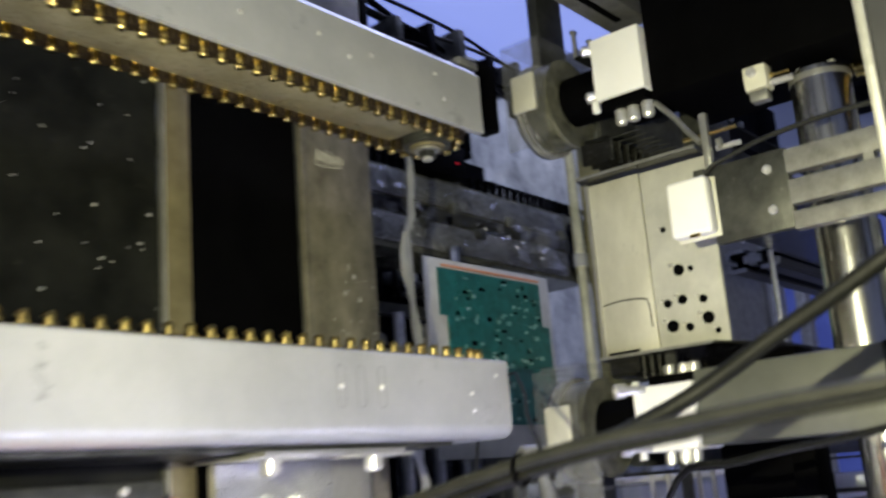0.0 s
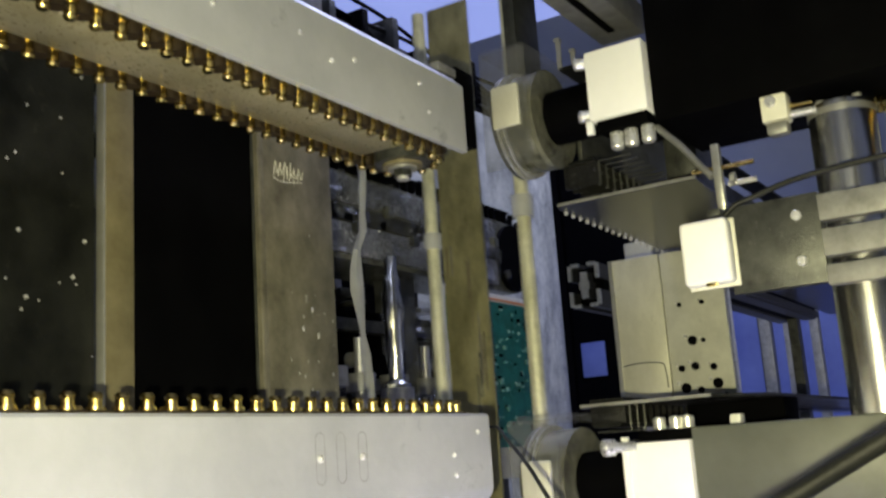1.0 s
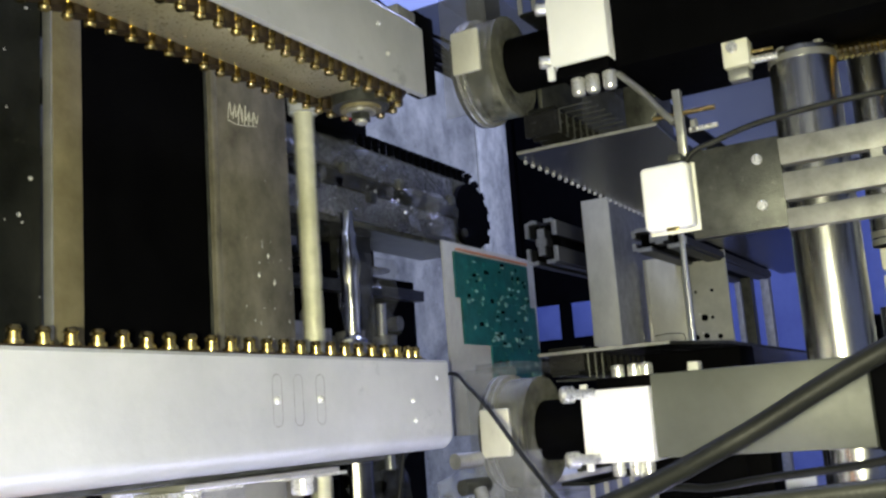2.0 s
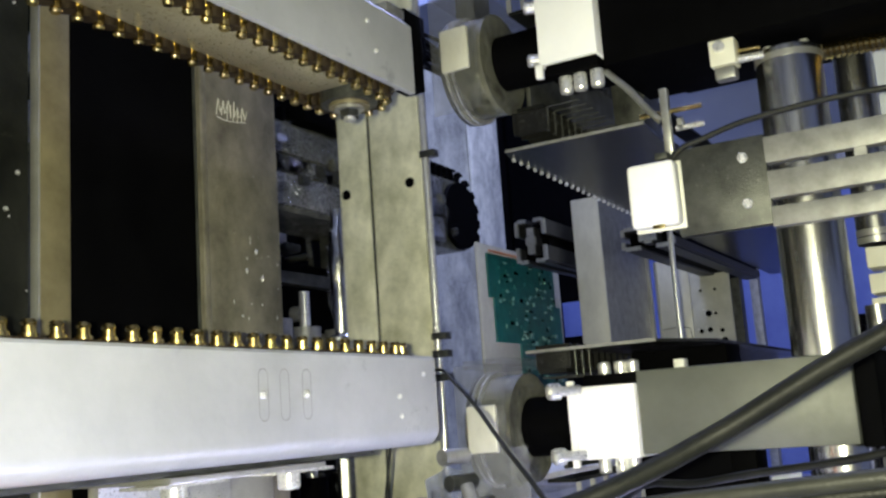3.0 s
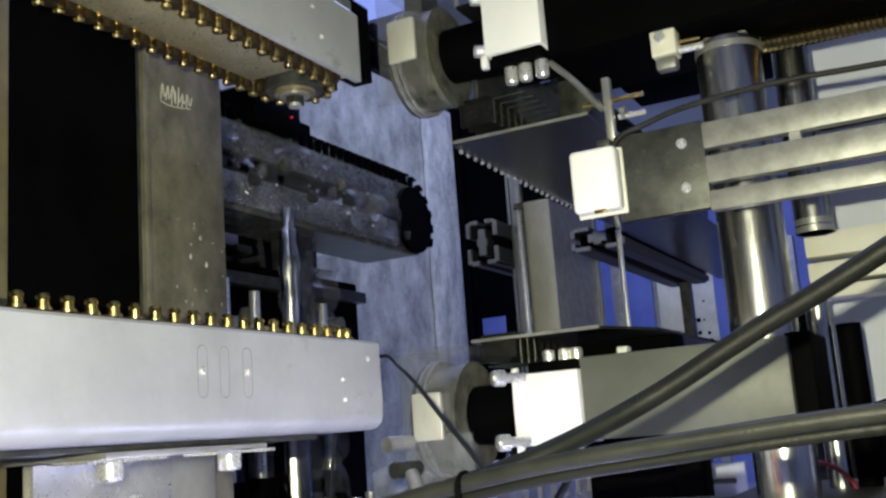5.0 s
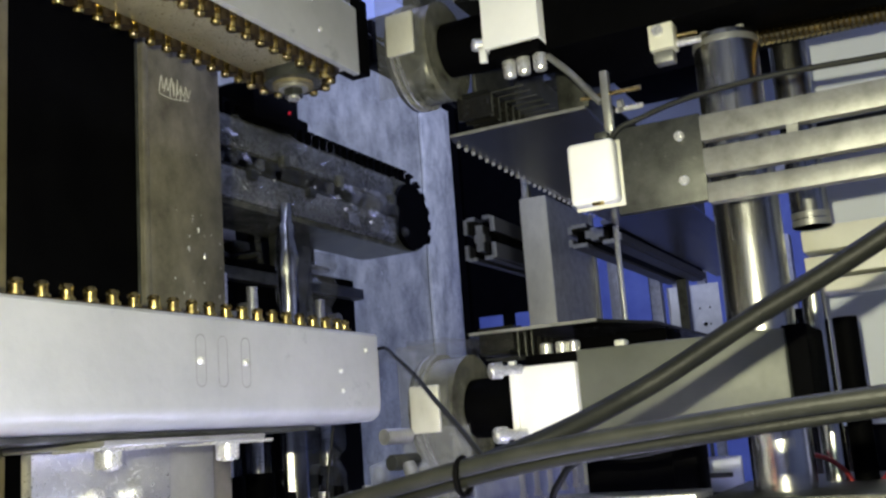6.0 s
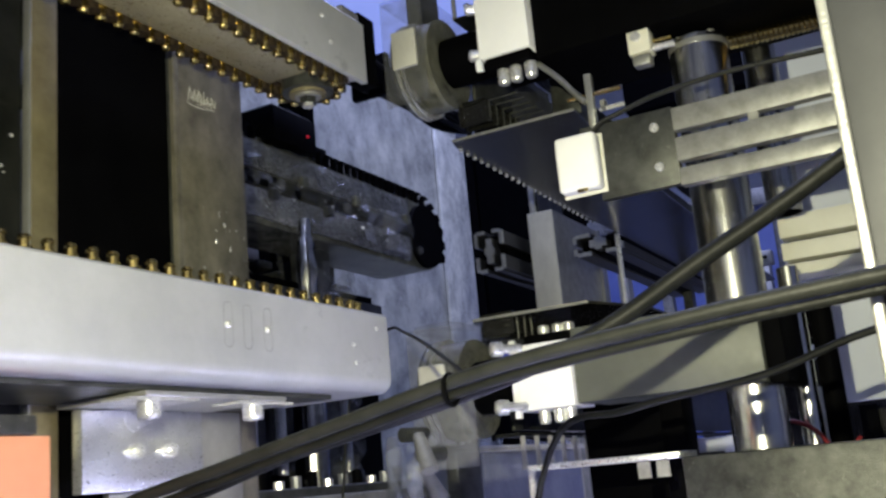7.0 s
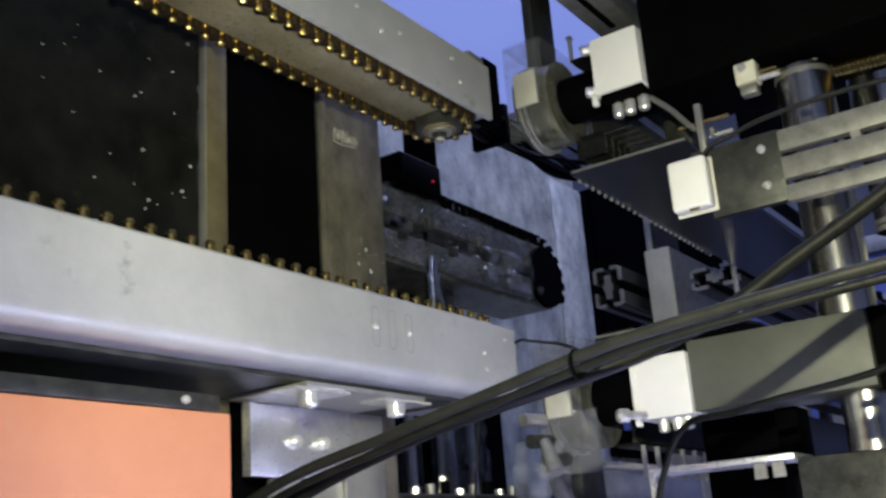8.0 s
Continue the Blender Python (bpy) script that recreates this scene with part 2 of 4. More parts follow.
def screw(bm, p, axis, r=0.004, h=0.005, shank=0.0):
    """A socket-head screw: head, rim and hollow; axis points out of the surface."""
    p, d = Vector(p), Vector(axis).normalized()
    cyl(bm, p, p + d * h * 0.85, r, 16)
    cyl(bm, p + d * h * 0.85, p + d * h, r, 16, r * 0.86)
    cyl(bm, p + d * h, p + d * (h + 0.0004), r * 0.5, 6)
    if shank:
        cyl(bm, p - d * shank, p, r * 0.6, 10)
    return bm

# ---- the room and the machine's bed ----
solo("floor", B(-3, 4, -2.6, 3, -0.1, 0), FLOOR_MAT, "grey sealed workshop floor under the machine", "floor", kind="structure")
solo("wall_north", B(-3, 4, 3, 3.15, 0, 2.9), WALL, "pale wall in cool workshop light", "wall", kind="structure")
solo("wall_east", B(4, 4.15, -2.6, 3.15, 0, 2.9), WALL, "pale wall in cool workshop light", "wall", kind="structure")
solo("wall_west", B(-3.15, -3, -2.6, 3.15, 0, 2.9), WALL, "pale wall in cool workshop light", "wall", kind="structure")
# Unseen wall; its opening is made up to let the added fill lamp through.
bm = bmesh.new()
for x0, x1, z0, z1 in ((-3, 1.9, 0, 2.9), (3.3, 4, 0, 2.9), (1.9, 3.3, 0, 0.28), (1.9, 3.3, 1.22, 2.9)):
    box(bm, x0, x1, -2.6, -2.45, z0, z1)
solo("wall_south", bm, WALL, "pale unseen wall with an opening for the added lamp", "wall", kind="structure")
solo("ceiling", B(-3.15, 4.15, -2.6, 3.15, 2.9, 3.0), WALL, "pale workshop ceiling", "ceiling", kind="structure")
for x, y, sx, sy in ((2.55, 1.85, 0.75, 0.6), (1.3, 0.72, 0.85, 0.34), (-0.9, -0.7, 0.65, 0.34)):
    lamp = thing("ceiling_light", "white ceiling light panel giving cool light", "lamp", at=(x, y, 2.9))
    part("frame", B(-sx, sx, -sy, sy, -0.06, 0, bevel=0.006), WHITE, lamp)
    part("diffuser", B(-sx + 0.03, sx - 0.03, -sy + 0.03, sy - 0.03, -0.066, -0.0605), TUBE_GLOW, lamp)
bed = thing("machine_bed", "bright metal machine bed carrying the conveyor", "machine base")
part("bed_plate", B(-0.5, 3.2, 0.15, 1.6, 0.96, 1.0, bevel=0.004), ALU_EDGE, bed, "wet bright tray of the machine")
for x in (-0.42, 1.3, 3.1):
    for y in (0.22, 1.52):
        part("leg", B(x - 0.04, x + 0.04, y - 0.04, y + 0.04, 0, 0.96, bevel=0.004), GUN, bed)
# Fixture made up for the added lamp below the rails; never in view.
strip = thing("added_strip", "added slim light strip, out of view on the machine tray", "lamp")
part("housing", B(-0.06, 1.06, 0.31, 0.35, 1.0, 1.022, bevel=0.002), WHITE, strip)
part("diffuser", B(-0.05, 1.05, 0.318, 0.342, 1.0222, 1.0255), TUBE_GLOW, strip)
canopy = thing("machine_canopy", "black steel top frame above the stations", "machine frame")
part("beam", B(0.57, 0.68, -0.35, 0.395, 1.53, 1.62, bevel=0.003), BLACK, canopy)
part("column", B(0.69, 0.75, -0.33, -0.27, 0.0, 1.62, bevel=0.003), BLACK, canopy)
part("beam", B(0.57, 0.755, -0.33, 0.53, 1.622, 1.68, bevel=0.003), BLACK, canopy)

# ---- conveyor rails with their pin chains ----


LINK = surface("tarnished_links", (0.010, 0.007, 0.004), (0.03, 0.02, 0.010), 0.5, 0.1, 120, 0.15, 0.1, spec=0.2)


def rail_outline(z0, z1, r=0.0095):
    """Front at y 0.4925; the corner that faces down and out is rounded."""
    pts = [(0.4925, z1 - 0.0015), (0.494, z1), (0.578, z1), (0.578, z0)]
    for k in range(7):
        a = radians(90 * k / 6)
        pts.append((0.4925 + r - r * math.sin(a), z0 + r - r * math.cos(a)))
    return pts


def pin_mesh(up):
    """A brass chain pin: shoulder, neck and head."""
    bm, s = bmesh.new(), 1 if up else -1
    h = 0.0 if up else 0.002
    cyl(bm, (0, 0, 0), (0, 0, s * 0.0018), 0.0037, 14)
    cyl(bm, (0, 0, s * 0.0018), (0, 0, s * (0.0048 + h)), 0.0026, 12)
    cyl(bm, (0, 0, s * (0.0048 + h)), (0, 0, s * (0.0058 + h)), 0.0025, 12, 0.003)
    cyl(bm, (0, 0, s * (0.0058 + h)), (0, 0, s * (0.0072 + h)), 0.003, 12, 0.0022)
    return mesh_of("pin", bm, BRASS)


PITCH, X_END = 0.01247, 0.474
Y_LOW, Y_UP, R_LOW, R_UP = 0.5325, 0.5255, 0.0295, 0.0222


def chain_points(y_mid, r):
    n = int((X_END + 0.12) / PITCH)
    pts = [(X_END - k * PITCH, y_mid - r) for k in range(n, -1, -1)]
    m = int(math.pi * r / PITCH)
    pts += [(X_END + r * math.sin(math.pi * k / (m + 1)), y_mid - r * math.cos(math.pi * k / (m + 1))) for k in range(1, m + 1)]
    pts += [(X_END - k * PITCH, y_mid + r) for k in range(n + 1)]
    return pts


def chain(name, y_mid, r, z, up, label):
    ob = thing(name, label, "chain")
    s = 1 if up else -1
    plate = B(-0.0059, 0.0059, -0.0062, 0.0040, -0.0009, 0.0009, bevel=0.0006, seg=1)
    if not up:
        cyl(plate, (PITCH / 2, 0.0004, 0), (PITCH / 2, 0.0004, -0.0068), 0.0042, 12)
    link = mesh_of("link_plate", plate, LINK)
    me = pin_mesh(up)
    for x, y in chain_points(y_mid, r):
        o = new("link_plate", link)
        a = math.atan2(x - X_END, y_mid - y) if x > X_END else 0
        o.parent, o.matrix_local = ob, pose(x, y, z + s * 0.0007, 0, 0, math.degrees(a))
        p = new("pin", me)
        p.parent, p.location = o, (0, 0, s * 0.0009)
    return ob


# lower rail
low = thing("lower_rail", "grey cast aluminium conveyor rail with slotted holes", "rail")
part("body", prism(bmesh.new(), rail_outline(1.1955, 1.2465), -0.35, 0.5), ALU, low)
for i, x in enumerate((0.3421, 0.3575, 0.3745)):
    ring = bmesh.new()
    for k in range(24):
        a0, a1 = 6.28318 * k / 24, 6.28318 * (k + 1) / 24
        q = []
        for a, rr in ((a0, 0.0036), (a1, 0.0036), (a1, 0.0031), (a0, 0.0031)):
            dz = 0.0085 if math.sin(a) > 0 else -0.0085
            q.append(ring.verts.new((x + rr * math.cos(a), 0.4921, 1.2255 + dz + rr * math.sin(a))))
        ring.faces.new(q)
    part("slot_rim", ring, GREY_METAL, low, "thin dark rim of a plugged slot")
    if i != 1:
        part("slot_screw", screw(bmesh.new(), (x, 0.4925, 1.2255), (0, -1, 0), 0.0018, 0.0012), CHROME, low)
for x, z in ((0.4585, 1.2235), (0.4595, 1.2125), (0.486, 1.236)):
    part("rail_screw", screw(bmesh.new(), (x, 0.4925, z), (0, -1, 0), 0.0013, 0.001), CHROME, low)
part("end_cap", B(0.4995, 0.5035, 0.496, 0.575, 1.2, 1.243, bevel=0.0015), ALU_EDGE, low)
part("foot_flange", B(-0.35, 0.46, 0.512, 0.578, 1.1925, 1.1953, bevel=0.0006), GUN, low)
chain("lower_pin_chain", Y_LOW, R_LOW, 1.2462, True, "brass pin chain standing on the lower rail")

# upper rail
up = thing("upper_rail", "grey cast aluminium conveyor rail hanging above", "rail")
out = [(0.4925, 1.4085), (0.4925, 1.452), (0.5, 1.4595), (0.554, 1.4595), (0.554, 1.4135), (0.4965, 1.4135), (0.4965, 1.4085)]
part("body", prism(bmesh.new(), out, -0.35, 0.4985), ALU, up)
part("inner_strip", B(-0.35, 0.452, Y_UP - 0.0155, Y_UP + 0.0155, 1.4065, 1.4134, bevel=0.0008), GUIDE_STRIP, up, "yellowish brass guide strip")
for x, z in ((0.34, 1.436), (0.365, 1.4285), (0.385, 1.435), (0.448, 1.44), (0.456, 1.424), (0.28, 1.43)):
    part("rail_screw", screw(bmesh.new(), (x, 0.4925, z), (0, -1, 0), 0.0014, 0.001), CHROME, up)
part("hanger", B(-0.3, -0.24, 0.5, 0.55, 1.4595, 2.9, bevel=0.002), GUN, up)
part("hanger", B(-0.2, 0.1, 0.52, 0.55, 1.4595, 1.56, bevel=0.002), ALU_EDGE, up)
chain("upper_pin_chain", Y_UP, R_UP, 1.4122, False, "brass pin chain hanging from the upper rail")
sp = thing("chain_sprocket", "dull steel turning wheel of the upper pin chain", "sprocket")
disc = part("disc", C((X_END, Y_UP, 1.4025), (X_END, Y_UP, 1.4134), 0.0175, 32), GUN, sp)
part("washer", C((X_END, Y_UP, 1.4005), (X_END, Y_UP, 1.4027), 0.0125, 28), BRASS_DIRTY, disc)
part("ring", C((X_END, Y_UP, 1.3988), (X_END, Y_UP, 1.4007), 0.009, 28), STEEL, disc)
part("nut", C((X_END, Y_UP, 1.3945), (X_END, Y_UP, 1.399), 0.0062, 6), GUN, disc)
part("spindle", C((X_END, Y_UP, 1.3925), (X_END, Y_UP, 1.3947), 0.0038, 16), CHROME, sp)

# bracket under the lower rail
br = thing("rail_bracket", "bright aluminium angle bracket bolted under the rail", "bracket")
bm = B(0.31, 0.4, 0.5635, 0.5705, 1.1465, 1.1893, bevel=0.0008)
face = part("face_plate", bm, ALU_EDGE, br)
part("top_plate", B(0.30, 0.41, 0.509, 0.5705, 1.1895, 1.1923, bevel=0.0006), STEEL, br)
part("side_plate", B(0.4, 0.44, 0.568, 0.573, 1.0, 1.19, bevel=0.0008), STEEL, br)
part("side_plate", B(0.335, 0.4, 0.5712, 0.576, 1.0, 1.1464, bevel=0.0008), STEEL, br)
for x in (0.313, 0.393):
    part("clamp_bolt", screw(bmesh.new(), (x, 0.52, 1.1895), (0, 0, -1), 0.0058, 0.0095), CHROME, br)
    part("shim", B(x - 0.021, x + 0.026, 0.511, 0.531, 1.188, 1.1894), CHROME, br)
for x in (0.3457, 0.3709):
    part("face_bolt", screw(bmesh.new(), (x, 0.5635, 1.1673), (0, -1, 0), 0.0042, 0.005), CHROME, face)

ob = thing("copper_board", "orange copper-faced board in a grey edge clamp", "board")
part("sheet", B(-0.2, 0.2508, 0.517, 0.522, 1.06, 1.1715, bevel=0.0008), ORANGE, ob)
part("clamp", B(-0.2, 0.2425, 0.5155, 0.5255, 1.1718, 1.1802, bevel=0.001), GUN, ob, "grey clamp strip along the upper edge")
part("clamp_screw", screw(bmesh.new(), (0.2195, 0.5155, 1.176), (0, -1, 0), 0.0022, 0.0018), CHROME, ob)
part("stand", B(-0.2, 0.2, 0.5225, 0.528, 1.0, 1.1716), GUN, ob)

# ---- panels behind the rails ----
ob = thing("guard_screen", "dark speckled guard panel with wet droplets", "panel")
part("sheet", B(-0.4, 0.2902, 0.586, 0.592, 1.0, 1.56), PANEL_DARK, ob)
# Beads serve as droplets and as the bright glints on the panel.
drops = bmesh.new()
rnd = random.Random(5)
for _ in range(60):
    x, z = rnd.uniform(0.05, 0.29), rnd.uniform(1.25, 1.44)
    bmesh.ops.create_icosphere(drops, subdivisions=1, radius=rnd.choice((0.0005, 0.0007, 0.0009, 0.0013)), matrix=Matrix.Translation((x, 0.5858, z)))
part("droplets", drops, CHROME, ob, "bright beads for water drops and glints")["kind"] = "stuff"
# Two small red discs, one above the other on the panel.
for z in (1.305, 1.4):
    part("red_disc", C((0.13, 0.586, z), (0.13, 0.5835, z), 0.006, 16), RED, ob, "small dull red disc")
ob = thing("brass_post", "flat brass-coloured upright strip", "post")
part("strip", B(0.2922, 0.3102, 0.5805, 0.5855, 1.0, 1.56, bevel=0.0006), BRASS_DIRTY, ob)
part("edge", B(0.2908, 0.2921, 0.5798, 0.5855, 1.0, 1.56, bevel=0.0003), STEEL, ob)
# Black sheet paints the darkness of the opening between the posts.
ob = thing("dark_gap_sheet", "black sheet standing in for the dark opening between two posts", "panel")
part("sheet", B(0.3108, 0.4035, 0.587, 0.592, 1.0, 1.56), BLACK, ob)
part("rim", B(0.4037, 0.4053, 0.5862, 0.592, 1.0, 1.56, bevel=0.0004), GUN, ob, "thin dark metal rim")
ob = thing("stained_plate", "brown stained metal guide plate with droplets", "plate")
part("sheet", B(0.4062, 0.4785, 0.5865, 0.5925, 1.0, 1.56, bevel=0.0008), PLATE, ob)
part("fold", B(0.4055, 0.4105, 0.583, 0.5863, 1.0, 1.56, bevel=0.0008), PLATE, ob)
drops = bmesh.new()
for _ in range(22):
    x, z = rnd.uniform(0.425, 0.476), 1.262 + 0.11 * rnd.random() ** 1.6
    bmesh.ops.create_icosphere(drops, subdivisions=1, radius=rnd.choice((0.0003, 0.0005, 0.0007)), matrix=Matrix.Translation((x, 0.5863, z)) @ Matrix.Diagonal((1, 0.5, rnd.uniform(0.8, 2.2), 1)))
for x, z in ((0.4545, 1.3175), (0.4455, 1.305), (0.4595, 1.3015)):
    bmesh.ops.create_icosphere(drops, subdivisions=2, radius=0.0012, matrix=Matrix.Translation((x, 0.5863, z)) @ Matrix.Diagonal((0.8, 0.6, 1.5, 1)))
part("droplets", drops, CHROME, ob, "bright beads for water drops and glints")["kind"] = "stuff"
scr = bmesh.new()
rnd = random.Random(12)
for k in range(6):
    x = 0.4235 + 0.0044 * k
    hs = [rnd.uniform(0.0, 0.004), rnd.uniform(0.009, 0.014), rnd.uniform(0.002, 0.006), rnd.uniform(0.008, 0.012)]
    tube(scr, [(x + 0.0014 * i + rnd.uniform(-0.0008, 0.0008), 0.5862, 1.3955 + h) for i, h in enumerate(hs)], 0.0003, 5)
tube(scr, [(0.423, 0.5862, 1.3965), (0.432, 0.5862, 1.3955), (0.449, 0.5862, 1.398)], 0.0003, 5)
part("scribble", scr, PLATE_PALE, ob, "unreadable white pen marks")

# ---- sensor arm and slotted plate ----
ob = thing("proximity_sensor", "white square proximity sensor on a steel arm", "sensor")
part("housing", B(0.5205, 0.5325, 0.3435, 0.3712, 1.3068, 1.3435, bevel=0.003, seg=3), WHITE, ob)
part("lens_plate", B(0.5325, 0.5345, 0.3425, 0.372, 1.3055, 1.3445, bevel=0.0008), CREAM, ob)
part("led_window", B(0.5212, 0.5225, 0.352, 0.359, 1.3055, 1.3075, bevel=0.0004), BRASS, ob)
part("lead", tube(bmesh.new(), [(0.527, 0.347, 1.3425), (0.528, 0.340, 1.3495), (0.53, 0.329, 1.353), (0.53, 0.306, 1.3583), (0.53, 0.274, 1.361), (0.53, 0.245, 1.3615), (0.535, 0.19, 1.361), (0.55, 0.1, 1.366), (0.6, -0.2, 1.38)], 0.0017), CABLE_GREY, ob, "thin grey sensor lead")
ob = thing("sensor_arm", "blued steel arm with a slotted steel bar", "arm")
arm = part("arm_plate", B(0.5335, 0.5405, 0.296, 0.3475, 1.3005, 1.3505, bevel=0.0008), GUN, ob, "blued steel plate with oily marks")
for z in (1.3391, 1.3135):
    part("arm_screw", screw(bmesh.new(), (0.5335, 0.3083, z), (-1, 0, 0), 0.0028, 0.0022), CHROME, arm)
bars = bmesh.new()
for z0, z1 in ((1.333, 1.3475), (1.3135, 1.3285), (1.298, 1.309)):
    box(bars, 0.529, 0.5375, 0.1, 0.2958, z0, z1, bevel=0.0006)
for y in (0.1, 0.245):
    box(bars, 0.5295, 0.537, y, y + 0.006, 1.325, 1.336)
box(bars, 0.5295, 0.537, 0.1, 0.107, 1.300, 1.316)
part("slotted_bar", bars, GREY_METAL, ob, "flat steel bar with two long slots")
part("carrier", B(0.5376, 0.56, 0.1, 0.14, 1.298, 1.347, bevel=0.001), GUN, ob)
ob2 = thing("upright_frame", "bright aluminium upright of the machine door", "frame")
part("profile", B(0.3, 0.34, 0.1375, 0.181, 0.0, 2.9, bevel=0.002), FRAME_GREY, ob2)
part("lip", B(0.298, 0.304, 0.18, 0.184, 0.0, 2.9, bevel=0.001), STEEL, ob2)

# guide columns
def column(name, x, y, r, z0, z1, label, group, screws=()):
    c = thing(name, label, "column", group)
    part("shaft", C((x, y, z0), (x, y, z1), r, 48), POLISHED, c)
    for z in screws:
        part("collar", C((x, y, z), (x, y, z + 0.004), r * 1.02, 48), STEEL, c)
    return c


col = column("guide_column", 0.602, 0.2885, 0.0195, 1.2307, 1.415, "thick polished steel guide column", "guide columns", (1.408,))
for dy, dx in ((-0.011, -0.006), (0.010, -0.007)):
    part("cap_screw", screw(bmesh.new(), (0.602 + dx, 0.2885 + dy, 1.415), (0, 0, 1), 0.003, 0.004), CHROME, col)
column("guide_column", 0.612, 0.288, 0.0182, 1.0, 1.1797, "thick polished steel guide column under the arm", "guide columns")
column("guide_column", 0.668, 0.2595, 0.0118, 1.3, 1.535, "slim polished steel guide column", "guide columns", (1.3, 1.305))

# upper black block with the white block on it
ob = thing("upper_block", "large black anodised clamp block", "clamp block")
part("body", B(0.568, 0.66, -0.2, 0.394, 1.4225, 1.53, bevel=0.0015), BLACK, ob)
block = part("white_block", B(0.560, 0.6, 0.3945, 0.4345, 1.430, 1.4778, bevel=0.0012), WHITE, ob, "white plastic block")
for z in (1.4355, 1.472):
    part("side_bolt", screw(bmesh.new(), (0.566, 0.4345, z), (-0.5, 0.85, 0), 0.0042, 0.009), CHROME, block)
part("side_strip", B(0.558, 0.562, 0.432, 0.4365, 1.421, 1.43, bevel=0.0004), WHITE, ob)
for y in (0.4, 0.4115, 0.4215):
    part("hex_bolt", screw(bmesh.new(), (0.572, y, 1.4225), (0, 0, -1), 0.0045, 0.011), CHROME, ob)
part("bolt_plate", B(0.562, 0.61, 0.396, 0.431, 1.4223, 1.4298, bevel=0.0008), BLACK, ob)
ob = thing("stop_block", "small cream stop block with a screw", "stop")
stop = part("body", B(0.571, 0.585, 0.313, 0.3285, 1.4065, 1.4296, bevel=0.0012), CREAM, ob)
part("set_screw", screw(bmesh.new(), (0.571, 0.322, 1.418), (-1, 0, 0), 0.0035, 0.003), CHROME, stop)
part("stud", C((0.578, 0.3128, 1.41), (0.578, 0.298, 1.4095), 0.0025, 12), CHROME, ob)
part("stud", C((0.58, 0.3128, 1.416), (0.58, 0.300, 1.4155), 0.0018, 12), BRASS, ob)
part("foot", B(0.573, 0.583, 0.3145, 0.327, 1.3985, 1.4064, bevel=0.0015), GREY_METAL, ob)
ob = thing("threaded_rod", "brass threaded rod beside the guide column", "rod")
bm = bmesh.new()
for k in range(60):
    y = 0.2695 - k * 0.0034
    cyl(bm, (0.62, y, 1.417 - k * 0.00014), (0.62, y - 0.0034, 1.4169 - k * 0.00014), 0.0062, 14, 0.0044)
part("thread", bm, BRASS, ob)
part("core", C((0.62, 0.273, 1.4171), (0.62, -0.15, 1.4), 0.0042, 12), BRASS_DIRTY, ob)

# pin holder between the arms
ob = thing("pin_holder", "small steel holder with two crossing pins", "holder")
part("post", B(0.556, 0.562, 0.3525, 0.3575, 1.352, 1.396, bevel=0.0008), STEEL, ob)
part("pin", C((0.559, 0.371, 1.3815), (0.559, 0.3335, 1.3813), 0.0016, 12), BRASS, ob, "slim brass pin")
part("pin", C((0.567, 0.352, 1.3725), (0.567, 0.335, 1.3725), 0.0018, 12), CHROME, ob)
part("nut", C((0.564, 0.3495, 1.3745), (0.564, 0.3465, 1.3745), 0.004, 6), STEEL, ob)
part("bridge", B(0.5385, 0.5665, 0.3512, 0.3588, 1.3485, 1.3525, bevel=0.0005), GUN, ob)
part("clip", tube(bmesh.new(), [(0.575, 0.395, 1.4205), (0.565, 0.378, 1.402), (0.558, 0.366, 1.386), (0.556, 0.358, 1.376)], 0.0022), GREY_METAL, ob)

# lower arm with white block
ob = thing("clamp_unit", "grey-green painted clamp arm", "clamp arm")
part("body", B(0.580, 0.64, 0.2735, 0.3975, 1.18, 1.2305, bevel=0.0012), ARM_GREY, ob)
part("back_block", B(0.586, 0.66, 0.2615, 0.2733, 1.178, 1.2325, bevel=0.0012), BLACK, ob)
block = part("white_block", B(0.576, 0.615, 0.3978, 0.4405, 1.1785, 1.2235, bevel=0.0012), WHITE, ob, "white plastic block")
part("white_edge", B(0.5745, 0.5785, 0.437, 0.4415, 1.174, 1.2275, bevel=0.0005), WHITE, ob)
for z in (1.2215, 1.182):
    bm = screw(bmesh.new(), (0.5655, 0.4425, z), (-0.72, 0.69, 0), 0.0052, 0.0075, 0.014)
    part("side_bolt", bm, CHROME, block)
for y in (0.426, 0.415, 0.407):
    part("hex_bolt", screw(bmesh.new(), (0.604, y, 1.2305), (0, 0, 1), 0.0042, 0.008), CHROME, ob)
    part("hex_bolt", screw(bmesh.new(), (0.59, y, 1.1785), (0, 0, -1), 0.0042, 0.009), CHROME, ob)
part("bolt_plate", B(0.585, 0.635, 0.396, 0.434, 1.2238, 1.2306, bevel=0.0008), BLACK, ob)
part("base", B(0.63, 0.66, 0.342, 0.358, 1.0, 1.18, bevel=0.001), BLACK, ob)
solo("marker_cube", B(0.6225, 0.6325, 0.379, 0.386, 1.2307, 1.2375, bevel=0.0008), WHITE, "small white marker cube on the arm", "marker")
ob = thing("lower_block", "dark steel block under the columns", "block")
part("body", B(0.56, 0.75, 0.18, 0.3275, 1.0, 1.139, bevel=0.0015), GUN, ob)
part("rail", B(0.556, 0.60, 0.3277, 0.4285, 1.1385, 1.1425, bevel=0.0006), CHROME, ob, "bright thin rail")
part("rail_leg", B(0.557, 0.561, 0.425, 0.4285, 1.0, 1.1384), CHROME, ob)
